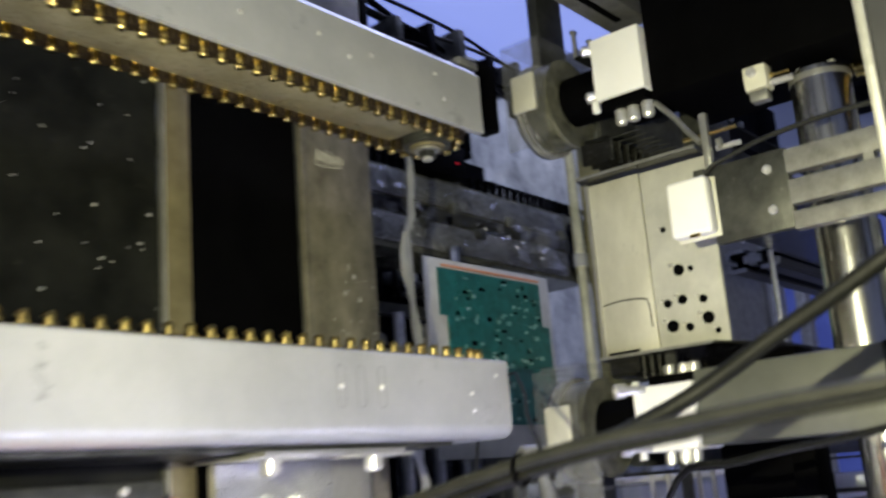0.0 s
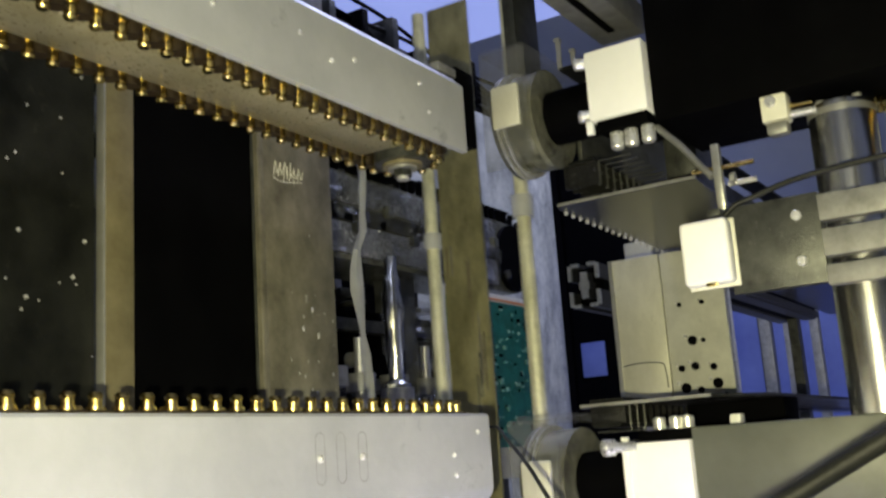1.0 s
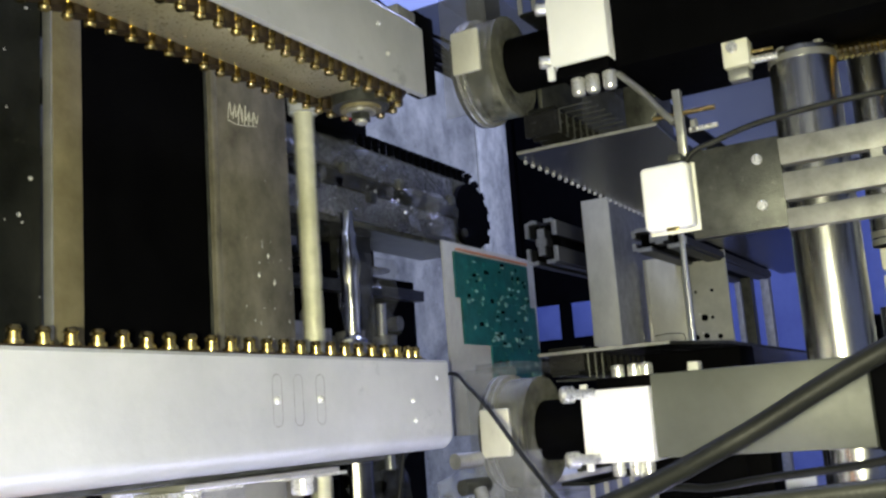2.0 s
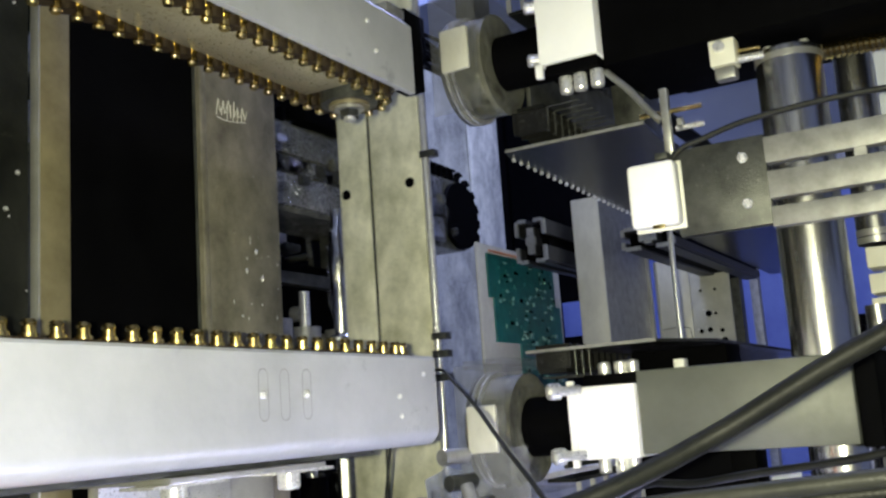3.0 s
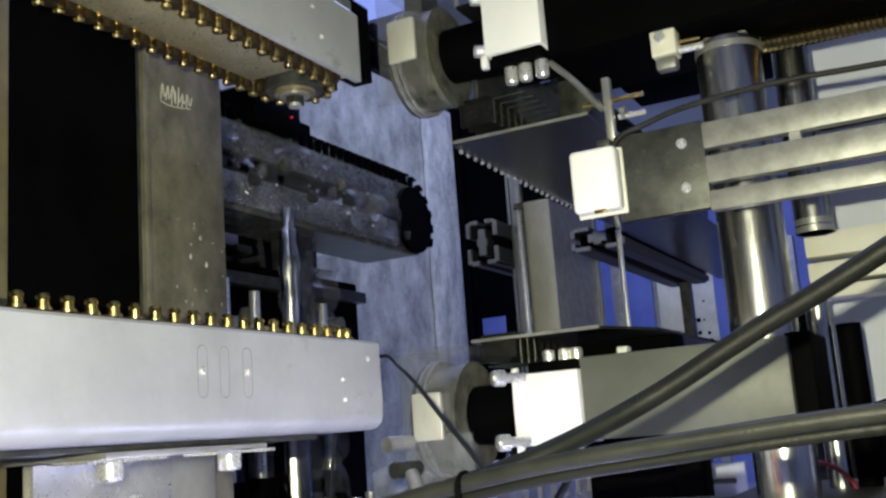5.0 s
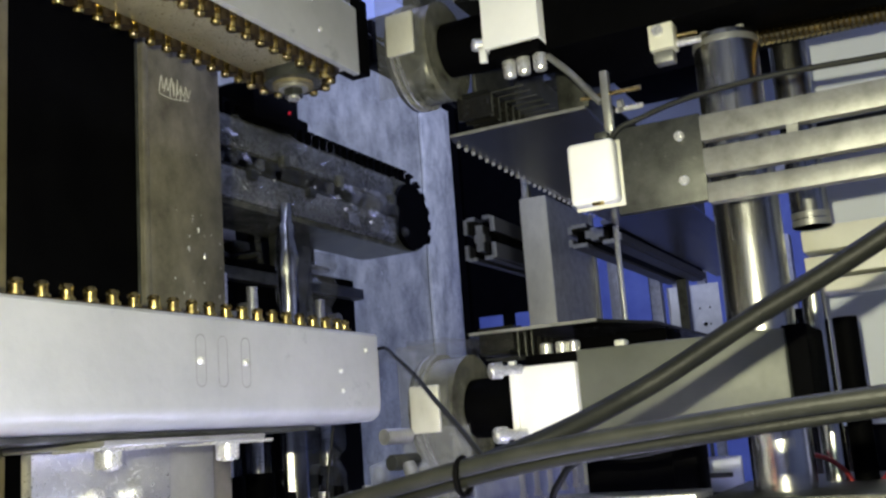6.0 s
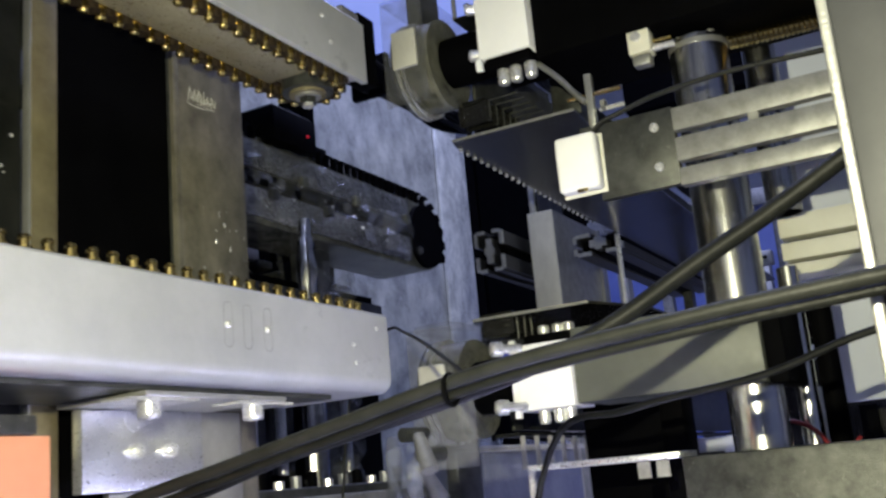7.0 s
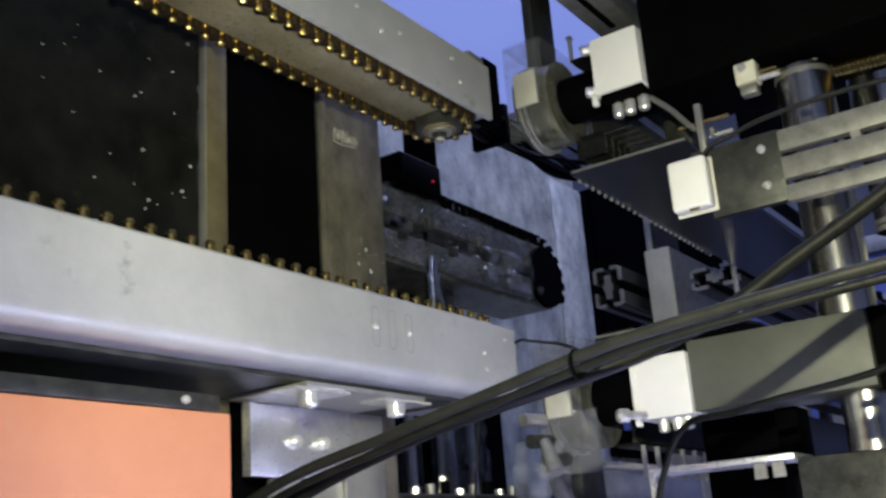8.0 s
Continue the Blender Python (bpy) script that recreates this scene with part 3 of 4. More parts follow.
for y in (0.338, 0.35):
    part("tag", B(0.5545, 0.5558, y - 0.004, y + 0.004, 1.128, 1.138), GREY_METAL, ob)
ob = thing("cream_comb", "cream painted stack of slotted bars", "bracket")
for z0, z1 in ((1.289, 1.3055), (1.272, 1.285), (1.2605, 1.269)):
    part("bar", B(0.70, 0.73, 0.12, 0.271, z0, z1, bevel=0.0008), CREAM, ob)
part("spine", B(0.70, 0.745, 0.085, 0.1195, 1.0, 1.31, bevel=0.0008), GUN, ob)
for i, (y, z0, z1, m) in enumerate(((0.2655, 1.0, 1.262, POLISHED), (0.2485, 1.0, 1.24, BLACK))):
    solo("cylinder_rod", C((0.672, y, z0), (0.672, y, z1), 0.0075, 24), m, "slim metal cylinder rod beside the column", "rod", "cylinder rods")
ob = thing("pale_guard", "pale painted machine guard panel", "panel")
part("sheet", B(0.8, 0.81, -0.4, 0.272, 1.17, 1.62, bevel=0.001), WALL, ob)
part("joint", B(0.7985, 0.7998, -0.4, 0.272, 1.40, 1.403), GUN, ob)
part("joint", B(0.7985, 0.7998, 0.16, 0.163, 1.17, 1.62), GUN, ob)
part("bracket", B(0.751, 0.7998, -0.32, -0.28, 1.3, 1.34, bevel=0.001), GUN, ob)

ob = thing("pale_tray", "pale plastic tray with dark slats below the clamp arm", "tray")
part("face", B(0.78, 0.785, 0.345, 0.445, 1.0, 1.1535, bevel=0.001), WALL, ob)
part("floor_plate", B(0.7853, 0.88, 0.345, 0.445, 1.0, 1.06, bevel=0.001), WALL, ob)
for z in (1.112, 1.124, 1.138):
    part("slat", B(0.7755, 0.7797, 0.352, 0.44, z, z + 0.0035, bevel=0.0005), GUN, ob)
solo("red_cable", tube(bmesh.new(), [(0.66, 0.285, 1.154), (0.66, 0.278, 1.156), (0.66, 0.269, 1.153), (0.66, 0.26, 1.146), (0.665, 0.25, 1.13), (0.67, 0.236, 1.142)], 0.0014, 10), RED, "short red cable curling behind the column", "cable", "cables")

# ---- cables ----
solo("thick_cable", tube(bmesh.new(), [(0.36, -0.1, 1.385), (0.36, 0.1, 1.295), (0.36, 0.21, 1.238), (0.36, 0.2527, 1.2175), (0.354, 0.295, 1.195), (0.328, 0.335, 1.1765), (0.3, 0.39, 1.161), (0.297, 0.44, 1.151), (0.297, 0.53, 1.124), (0.297, 0.62, 1.07), (0.297, 0.66, 1.0)], 0.0039, 14), RUBBER, "thick black cable running down past the clamp arm", "cable", "cables")
ob = thing("hose_bundle", "grey and black hoses tied together, sagging across the rail", "hose", "cables")
part("hose", tube(bmesh.new(), [(0.28, -0.1, 1.195), (0.28, 0.12, 1.19), (0.28, 0.205, 1.1862), (0.28, 0.26, 1.182), (0.28, 0.32, 1.1755), (0.28, 0.39, 1.162), (0.28, 0.44, 1.152), (0.28, 0.53, 1.131), (0.28, 0.62, 1.08), (0.28, 0.66, 1.0)], 0.0028, 14), CABLE_GREY, ob, "grey hose")
part("hose", tube(bmesh.new(), [(0.29, -0.1, 1.191), (0.287, 0.12, 1.1865), (0.285, 0.205, 1.1822), (0.284, 0.26, 1.1778), (0.284, 0.32, 1.1713), (0.284, 0.39, 1.1578), (0.284, 0.44, 1.1478), (0.285, 0.53, 1.126), (0.287, 0.61, 1.08), (0.287, 0.65, 1.0)], 0.002, 14), RUBBER, ob, "thin black hose")
for y, z in ((0.335, 1.1705),):
    part("cable_tie", tube(bmesh.new(), [(0.2822 + 0.0058 * math.cos(a * 0.785), y, z + 0.0058 * math.sin(a * 0.785)) for a in range(9)], 0.0011, 6), BLACK, ob)
solo("thin_cable", tube(bmesh.new(), [(0.5, -0.1, 1.23), (0.5, 0.1, 1.205), (0.5, 0.2, 1.1935), (0.505, 0.26, 1.178), (0.51, 0.34, 1.168), (0.53, 0.40, 1.15), (0.54, 0.45, 1.0)], 0.0022, 10), RUBBER, "thin black cable looping below the clamp arm", "cable", "cables")
solo("thin_cable", tube(bmesh.new(), [(0.3, 0.333, 1.1715), (0.318, 0.35, 1.183), (0.36, 0.383, 1.198), (0.42, 0.425, 1.214), (0.47, 0.463, 1.228), (0.513, 0.499, 1.239), (0.525, 0.535, 1.225), (0.53, 0.56, 1.1), (0.53, 0.56, 1.0)], 0.001, 10), RUBBER, "thin black cable led from the hose tie past the rail's end", "cable", "cables")

# ---- the station behind the arms ----


def cleated_belt(name, zc, side, label):
    """A flanged pulley turning about y, with a cleated belt that runs off along x. side: -1 when the working run is below."""
    ob = thing(name, label, "belt drive")
    x, r = 0.602, 0.0355
    part("pulley", C((x, 0.481, zc), (x, 0.508, zc), r, 48), HOUSING, ob, "shiny wet steel pulley")
    part("flange", C((x, 0.479, zc), (x, 0.481, zc), r + 0.0005, 48), HOUSING, ob, "wet mottled end disc")
    # Pale pad stands in for the bright lit patch on the drum's front.
    part("lit_patch_pad", B(0.5545, 0.5585, 0.4825, 0.5035, zc - 0.014, zc + 0.016, bevel=0.0014), PLATE_PALE, ob, "pale yellowish pad standing in for a highlight on the drum")
    part("flange", C((x, 0.508, zc), (x, 0.510, zc), r + 0.0025, 48), GUN, ob)
    for y in (0.5005, 0.5055):
        part("groove_ring", C((x, y, zc), (x, y + 0.0012, zc), r + 0.0032, 48), CHROME, ob, "thin bright ring")
    wrap, rnd = bmesh.new(), random.Random(int(zc * 1000))
    g = []
    for a in range(150, 262, 8):
        c, d = math.cos(radians(a)), math.sin(radians(a))
        row = []
        for b in range(7):
            q = r + 0.0016 + 0.0036 * rnd.random()
            row.append(wrap.verts.new((x + q * c, 0.4815 + b * 0.0029, zc + q * d)))
        g.append(row)
    for a, b in zip(g, g[1:]):
        for k in range(6):
            wrap.faces.new((a[k], a[k + 1], b[k + 1], b[k]))
    bmesh.ops.solidify(wrap, geom=wrap.faces[:], thickness=0.0006)
    part("wrap", wrap, WRAP, ob, "crinkled shiny amber film on the drum")
    part("hub", C((x, 0.4412, zc), (x, 0.4785, zc), 0.0195, 28), BLACK, ob, "black bearing hub")
    part("axle", C((x, 0.5102, zc), (x, 0.513, zc), 0.008, 20), CHROME, ob)
    for s in (-1, 1):
        part("belt_run", B(x, 1.45, 0.452, 0.4715, zc + s * r - 0.0012, zc + s * r + 0.0012), RUBBER, ob)
    cleat = bmesh.new()
    box(cleat, -0.0008, 0.0008, 0.4495, 0.4735, 0, 0.0165)
    box(cleat, -0.0032, 0.0008, 0.4478, 0.4494, 0, 0.0165)
    me = mesh_of("cleat", cleat, DARK_PLATE)
    slim = mesh_of("slim_cleat", box(box(bmesh.new(), -0.0009, 0.0009, 0.4702, 0.4735, 0, 0.021), -0.0025, 0.0025, 0.4700, 0.4740, 0.0205, 0.0235), STEEL)
    wire = cyl(bmesh.new(), (0, 0.0005, 0.002), (0, -0.0165, 0.002), 0.0006, 8)
    cyl(wire, (0, -0.0165, 0.002), (0, -0.0165, -0.022), 0.0006, 8)
    cyl(wire, (-0.004, 0.0005, 0.002), (0, 0.0005, 0.002), 0.0006, 8)
    foot = mesh_of("cleat_edge", wire, GUN)
    for k in range(34):
        for s in (-1, 1):
            if s != side and (k > 26 or k % 2):
                continue
            o = new("cleat", me if s == side else slim)
            o.parent = ob
            o.matrix_local = pose(x + 0.003 + k * 0.0125, 0 if s > 0 else 0.923, zc + s * (r + 0.0012), 0 if s > 0 else 180, 0, 0)
            if s == side and (side < 0 or k < 3):
                q = new("cleat_edge", foot)
                q.parent = ob
                q.matrix_local = pose(x + 0.0015 + k * 0.0125, 0.4472, zc + s * (r + (0.0125 if s > 0 else 0.0182)), 90 if s > 0 else -90, 0, 0)
    t = 0.0022
    for name2, a in (("cover_front", (0.5565, 0.5565 + t, 0.4765, 0.512, zc - 0.042, zc + 0.042)), ("cover_lid", (0.5565, 0.66, 0.4765, 0.512, zc - side * 0.0422, zc - side * 0.0444))):
        a = (a[0], a[1], a[2], a[3], min(a[4], a[5]), max(a[4], a[5]))
        part(name2, B(*a, bevel=0.0006), CLEAR, ob, "scratched clear acrylic cover")
    return ob


ob = cleated_belt("upper_cleated_belt", 1.4535, -1, "upper cleated belt running round a wet steel pulley")
part("yoke", B(0.62, 0.66, 0.513, 0.523, 1.44, 1.6218, bevel=0.001), GUN, ob)
part("side_cover", B(0.635, 1.4, 0.4745, 0.478, 1.425, 1.482, bevel=0.001), GUN, ob, "dark cover plate along the belt")
part("clear_guard", upright(bmesh.new(), [(0.640, 0.4455), (0.640, 0.4435), (0.8, 0.4435), (0.8, 0.4455)], 1.41, 1.475), CLEAR, ob, "clear acrylic guard strip")
for k in range(4):
    part("rack_tooth", B(0.508, 0.53, 0.515, 0.532, 1.428 + k * 0.015, 1.4345 + k * 0.015, bevel=0.0008), GREY_METAL, ob)
part("rack", B(0.53, 0.552, 0.515, 0.53, 1.428, 1.482, bevel=0.001), BLACK, ob)
ob = cleated_belt("lower_cleated_belt", 1.2005, 1, "lower cleated belt running round a wet steel pulley")
part("yoke", B(0.62, 0.66, 0.513, 0.523, 1.0, 1.21, bevel=0.001), GUN, ob)
part("side_cover", B(0.645, 1.4, 0.4745, 0.478, 1.17, 1.226, bevel=0.001), GUN, ob, "dark cover plate along the belt")
part("clear_cover", upright(bmesh.new(), [(0.56, 0.506), (0.557, 0.477), (0.572, 0.4735), (0.70, 0.4735), (0.70, 0.508), (0.57, 0.508)], 1.2402, 1.2455), CLEAR, ob, "clear acrylic cover with scratches")
part("clear_skirt", upright(bmesh.new(), [(0.557, 0.510), (0.557, 0.464), (0.5595, 0.464), (0.5595, 0.510)], 1.145, 1.19), CLOUDY, ob, "clear wet plastic skirt")
for k, (y, z) in enumerate(((0.512, 1.186), (0.508, 1.170), (0.496, 1.156))):
    part("nozzle", C((0.535, y, z), (0.556, y - 0.006, z), 0.005, 16), GUN if k else GREY_METAL, ob)
ob = thing("clear_bottle_rack", "jumble of clear plastic parts below the rail's end", "rack")
rnd = random.Random(9)
for k in range(12):
    y, z, x = 0.515 - 0.014 * (k % 3) - rnd.random() * 0.004, 1.085 + 0.02 * (k // 3), 0.525 + rnd.random() * 0.02
    part("clear_piece", C((x, y, z), (x + rnd.uniform(-0.01, 0.02), y + rnd.uniform(-0.014, 0.014), z + 0.024), 0.0065, 14, 0.004), (CLEAR, CLOUDY, GREY_METAL)[k % 3], ob)
part("tray", B(0.515, 0.558, 0.465, 0.53, 1.0, 1.084, bevel=0.001), GUN, ob)
# Tub is added to give the blue reflection low by the clear cover.
ob = thing("bluish_tub", "bluish tub added for the blue reflection under the gap", "tray")
part("tub", B(0.70, 0.92, 0.53, 0.585, 1.0, 1.158, bevel=0.004), BLUE_TUB, ob)
part("rim", B(0.695, 0.925, 0.526, 0.589, 1.1582, 1.163, bevel=0.001), PAPER, ob)
ob = thing("stud_bar", "dark bar with a row of bright studs", "bar")
part("bar", B(0.46, 1.2, 0.605, 0.625, 1.0, 1.142, bevel=0.002), GUN, ob)
part("face", B(0.47, 1.19, 0.6015, 0.6048, 1.105, 1.135, bevel=0.001), GREY_METAL, ob)
for k in range(34):
    part("stud", C((0.475 + k * 0.0205, 0.615, 1.142), (0.475 + k * 0.0205, 0.615, 1.1475 + 0.003 * (k % 3)), 0.004, 10), (CHROME, GREY_METAL, BLACK)[k % 3], ob)
# Added black body stands in for the unlit depth behind the belt.
ob = thing("belt_backing", "black backing with fittings, added for the darkness behind the hooked belt", "cabinet")
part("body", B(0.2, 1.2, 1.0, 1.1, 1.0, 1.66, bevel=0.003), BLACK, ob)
rnd = random.Random(17)
for k in range(26):
    x, z = rnd.uniform(0.7, 1.17), rnd.uniform(1.28, 1.64)
    w, h = rnd.uniform(0.01, 0.035), rnd.uniform(0.006, 0.02)
    part("fitting", B(x, x + w, 0.97 - rnd.uniform(0, 0.012), 0.9995, z, z + h, bevel=0.002), (GUN, GREY_METAL, BLACK, STEEL, CLEAR)[k % 5], ob)
for k in range(5):
    x = 0.75 + 0.09 * k
    part("hose", tube(bmesh.new(), [(x, 0.985, 1.62), (x + 0.02, 0.965, 1.54), (x - 0.01, 0.96, 1.46), (x + 0.015, 0.97, 1.36), (x, 0.985, 1.28)], 0.004), (RUBBER, CLEAR)[k % 2], ob)

ob = thing("upper_guide_plate", "dark blued steel guide plate with a row of studs", "guide plate")
bm = bmesh.new()
upright(bm, [(0.60, 0.4815), (0.60, 0.3815), (0.80, 0.395), (1.5, 0.41), (1.5, 0.49), (0.61, 0.4845)], 1.3885, 1.3908)
part("sheet", bm, DARK_PLATE, ob)
part("lip", B(0.5985, 0.6, 0.3815, 0.4815, 1.3888, 1.3908), GREY_METAL, ob)
for k in range(26):
    part("stud", C((0.617 + k * 0.0125, 0.4835 + k * 0.0002, 1.3885), (0.617 + k * 0.0125, 0.4835 + k * 0.0002, 1.3863), 0.0014, 10), CHROME, ob)
part("hanger", B(0.70, 0.74, 0.41, 0.435, 1.391, 1.622, bevel=0.001), GUN, ob)
ob = thing("lower_guide_plate", "thin blued steel guide plate with a ribbed strip", "guide plate")
bm = bmesh.new()
upright(bm, [(0.60, 0.4785), (0.60, 0.3885), (0.66, 0.366), (1.5, 0.37), (1.5, 0.49), (0.61, 0.4835)], 1.2485, 1.2505)
part("sheet", bm, DARK_PLATE, ob)
part("lip", B(0.5985, 0.6, 0.3885, 0.4785, 1.2488, 1.2508), GREY_METAL, ob)
part("rib_bed", B(0.70, 0.74, 0.37, 0.44, 1.0, 1.2484, bevel=0.0008), BLACK, ob)

# Lit face and shaded side differ by material: the fall of light is coloured in.
ob = thing("guide_post", "grey speckled steel post coloured pale on its lit face, darker on its shaded side", "post")
part("lit_face", B(1.10, 1.104, 0.6, 0.634, 1.0, 1.46, bevel=0.0005), PLATE_PALE, ob)
part("shaded_face", B(1.1042, 1.262, 0.6, 0.605, 1.0, 1.46, bevel=0.0005), GREY_METAL, ob)
part("core", B(1.1045, 1.258, 0.6053, 0.633, 1.0, 1.46), GUN, ob)
part("edge", B(1.257, 1.265, 0.596, 0.5998, 1.0, 1.46), STEEL, ob)
ob = thing("tie_rod", "slim bright tie rod with a white foot", "rod")
part("shaft", C((1.0, 0.488, 1.2506), (1.0, 0.488, 1.3884), 0.003, 12), CHROME, ob)
part("foot", B(0.994, 1.006, 0.482, 0.494, 1.2506, 1.262, bevel=0.0006), WHITE, ob)


def extrusion(name, x0, x1, y, z, w, h, label):
    """A slotted aluminium extrusion along x: outer walls with open T-slots and a core."""
    ob = thing(name, label, "profile", "aluminium profiles")
    t = 0.0042
    strips = []
    for s in (-1, 1):
        a, b = y + s * w / 2 - t / 2, y + s * w / 2 + t / 2
        strips += [(a, b, z - h / 2, z - h * 0.14), (a, b, z + h * 0.14, z + h / 2)]
        c, d = z + s * h / 2 - t / 2, z + s * h / 2 + t / 2
        strips += [(y - w / 2 + t / 2, y - w * 0.16, c, d), (y + w * 0.16, y + w / 2 - t / 2, c, d)]
    strips += [(y - w * 0.18, y + w * 0.18, z - t, z + t), (y - t, y + t, z - h * 0.32, z + h * 0.32)]
    for i, (a, b, c, d) in enumerate(strips):
        strip_ = part("wall_strip", B(x0 + 0.0042, x1, a, b, c, d), FRAME_GREY, ob)
        part("cut_end", B(x0 + 0.0006 * (i == 9), x0 + 0.004, a, b, c, d), ALU_EDGE, strip_, "bright cut end")
    part("core", B(x0 + 0.02, x1, y - w * 0.47, y + w * 0.47, z - h * 0.47, z + h * 0.47), BLACK, ob, "dark inner slots")
    part("leg", B(x1 - 0.03, x1 - 0.01, y - w * 0.12, y + w * 0.12, 1.0, z - h * 0.51), GUN, ob)
    return ob


extrusion("aluminium_profile", 1.04, 1.31, 0.664, 1.408, 0.034, 0.048, "black slotted profile with a bright cut end")
extrusion("aluminium_profile", 1.04, 1.45, 0.525, 1.392, 0.056, 0.022, "flat slotted profile with a bright cut end")
for y in (0.29, 0.335, 0.7, 0.745):
    solo("far_post", B(1.7, 1.73, y, y + 0.018, 1.0, 1.55, bevel=0.001), GREY_METAL, "slim grey post of the far station", "post", "far posts")
for y, w in ((0.755, 0.024), (0.716, 0.012), (0.655, 0.018)):
    solo("far_post", B(2.2, 2.225, y, y + w, 1.0, 1.66, bevel=0.001), GREY_METAL, "slim grey post of the far station", "post", "far posts")
ob = thing("far_beam", "pale slotted beam across the far posts", "beam")
part("beam", B(2.17, 2.1995, 0.52, 0.80, 1.535, 1.565, bevel=0.002), GREY_METAL, ob)
part("slot", B(2.1665, 2.1698, 0.53, 0.79, 1.547, 1.553), BLACK, ob)
for y in (0.55, 0.6, 0.69, 0.735):
    part("clamp", B(2.158, 2.1695, y, y + 0.016, 1.528, 1.572, bevel=0.002), (GUN, BLACK)[int(y * 100) % 2], ob)
ob = thing("cable_chain", "black cable chain with many links on the far deck", "cable chain")
for k in range(12):
    part("link", B(0.93 + 0.001 * k, 0.955, 0.275 + k * 0.0075, 0.2805 + k * 0.0075, 1.2506, 1.27 + 0.004 * math.sin(k), bevel=0.001), BLACK, ob)
for x in (1.05, 1.12):
    solo("far_bracket", B(x, x + 0.02, 0.30, 0.345, 1.2506, 1.285, bevel=0.002), BLACK, "black bracket on the far deck", "bracket", "far brackets")

# hooked belt behind the gap
ob = thing("hook_belt", "dark grey hooked belt round an end roller", "belt")
bx0, bx1, by, bz, br_ = 0.45, 1.215, 0.85, 1.492, 0.05
pts = [(bx0, bz - br_), (bx1, bz - br_)] + [(bx1 + br_ * math.sin(math.pi * k / 10), bz - br_ * math.cos(math.pi * k / 10)) for k in range(1, 10)] + [(bx1, bz + br_), (bx0, bz + br_)]
bm = bmesh.new()
lo = [bm.verts.new((x, by, z)) for x, z in pts]
hi = [bm.verts.new((x, by + 0.08, z)) for x, z in pts]
bm.faces.new(lo)
bm.faces.new(hi[::-1])
for i in range(len(pts)):
    bm.faces.new((lo[i], lo[(i + 1) % len(pts)], hi[(i + 1) % len(pts)], hi[i]))
bmesh.ops.recalc_face_normals(bm, faces=bm.faces)
part("belt_body", bm, HOUSING, ob)
hook = bmesh.new()
box(hook, -0.0018, 0.0018, -0.004, 0.004, 0, 0.017)
box(hook, -0.0018, 0.01, -0.004, 0.004, 0.0155, 0.0185)
hook_me = mesh_of("hook", hook, BLACK)
for k in range(40):
    s = k * 0.0165
    if s < 0.55:
        x, z, a = 0.665 + s, bz + br_, 0.0
    else:
        a = min((s - 0.55) / br_, math.pi)
        x, z = bx1 + br_ * math.sin(a), bz + br_ * math.cos(a)
    o = new("hook", hook_me)
    o.parent = ob
    o.matrix_local = pose(x, by + 0.004, z, 0, math.degrees(a), 0)
for z, h, m in ((1.521, 0.016, WET_GREY), (1.493, 0.0085, BLACK), (1.465, 0.017, WET_GREY)):
    part("side_strip", B(bx0, bx1 - 0.05, by - 0.006, by - 0.0005, z - h, z + h, bevel=0.001), m, ob)
for k in range(13):
    x = 0.80 + 0.031 * k + 0.008 * math.sin(k * 2.3)
    part("clip", B(x, x + 0.009 + 0.005 * (k % 2), by - 0.016, by - 0.0065, 1.458 + 0.013 * (k % 4), 1.470 + 0.014 * (k % 4), bevel=0.003), (CLEAR, GUN, CLOUDY, HOUSING)[k % 4], ob)
part("roller_cap", C((bx1, by - 0.008, bz), (bx1, by - 0.0005, bz), 0.0475, 36), BLACK, ob)
# Chrome beads scattered on the bands stand in for wet glints.
drops = bmesh.new()
rnd = random.Random(52)
for _ in range(46):
    bmesh.ops.create_icosphere(drops, subdivisions=1, radius=rnd.choice((0.0008, 0.0012, 0.0022)), matrix=Matrix.Translation((rnd.uniform(0.76, 1.16), by - 0.0065, rnd.uniform(1.45, 1.535))))
part("droplets", drops, CHROME, ob, "bright beads for water drops and glints")["kind"] = "stuff"
part("stand", B(0.5, 0.56, by + 0.01, by + 0.07, 1.0, 1.442), GUN, ob)
part("stand", B(0.98, 1.01, by + 0.03, by + 0.07, 1.0, 1.442), GUN, ob)
solo("red_diode", C((0.905, 0.8296, 1.561), (0.905, 0.8275, 1.561), 0.0016, 12), LED, "tiny glowing red indicator diode", "lamp")
ob = thing("diode_box", "black box carrying a red diode", "box")
part("body", B(0.84, 0.925, 0.83, 0.90, 1.5425, 1.585, bevel=0.002), BLACK, ob)
part("lid", B(0.845, 0.92, 0.835, 0.895, 1.5852, 1.589, bevel=0.001), GUN, ob)
# cylinders and fittings below the belt
cylset = thing("pneumatic_cylinder", "clear-bodied pneumatic cylinder with a steel rod", "cylinder", "pneumatic cylinders")
part("tube", C((0, 0, 0.16), (0, 0, 0.3), 0.014, 24), CLEAR, cylset)
part("rod", C((0, 0, 0.05), (0, 0, 0.36), 0.006, 16), CHROME, cylset)
part("cap", C((0, 0, 0.3), (0, 0, 0.32), 0.017, 24), GREY_METAL, cylset)
part("foot", C((0, 0, 0.0), (0, 0, 0.16), 0.017, 24), BLACK, cylset)
cylset.location = (0.93, 0.862, 1.0)
for x, y in ((0.87, 0.865), (1.02, 0.877), (0.775, 0.83)):
    copy_thing(cylset, pose(x, y, 1.0))
ob = thing("steel_cylinder", "bright wet steel cylinder with a dented sleeve", "cylinder")
bm = bmesh.new()
rnd = random.Random(61)
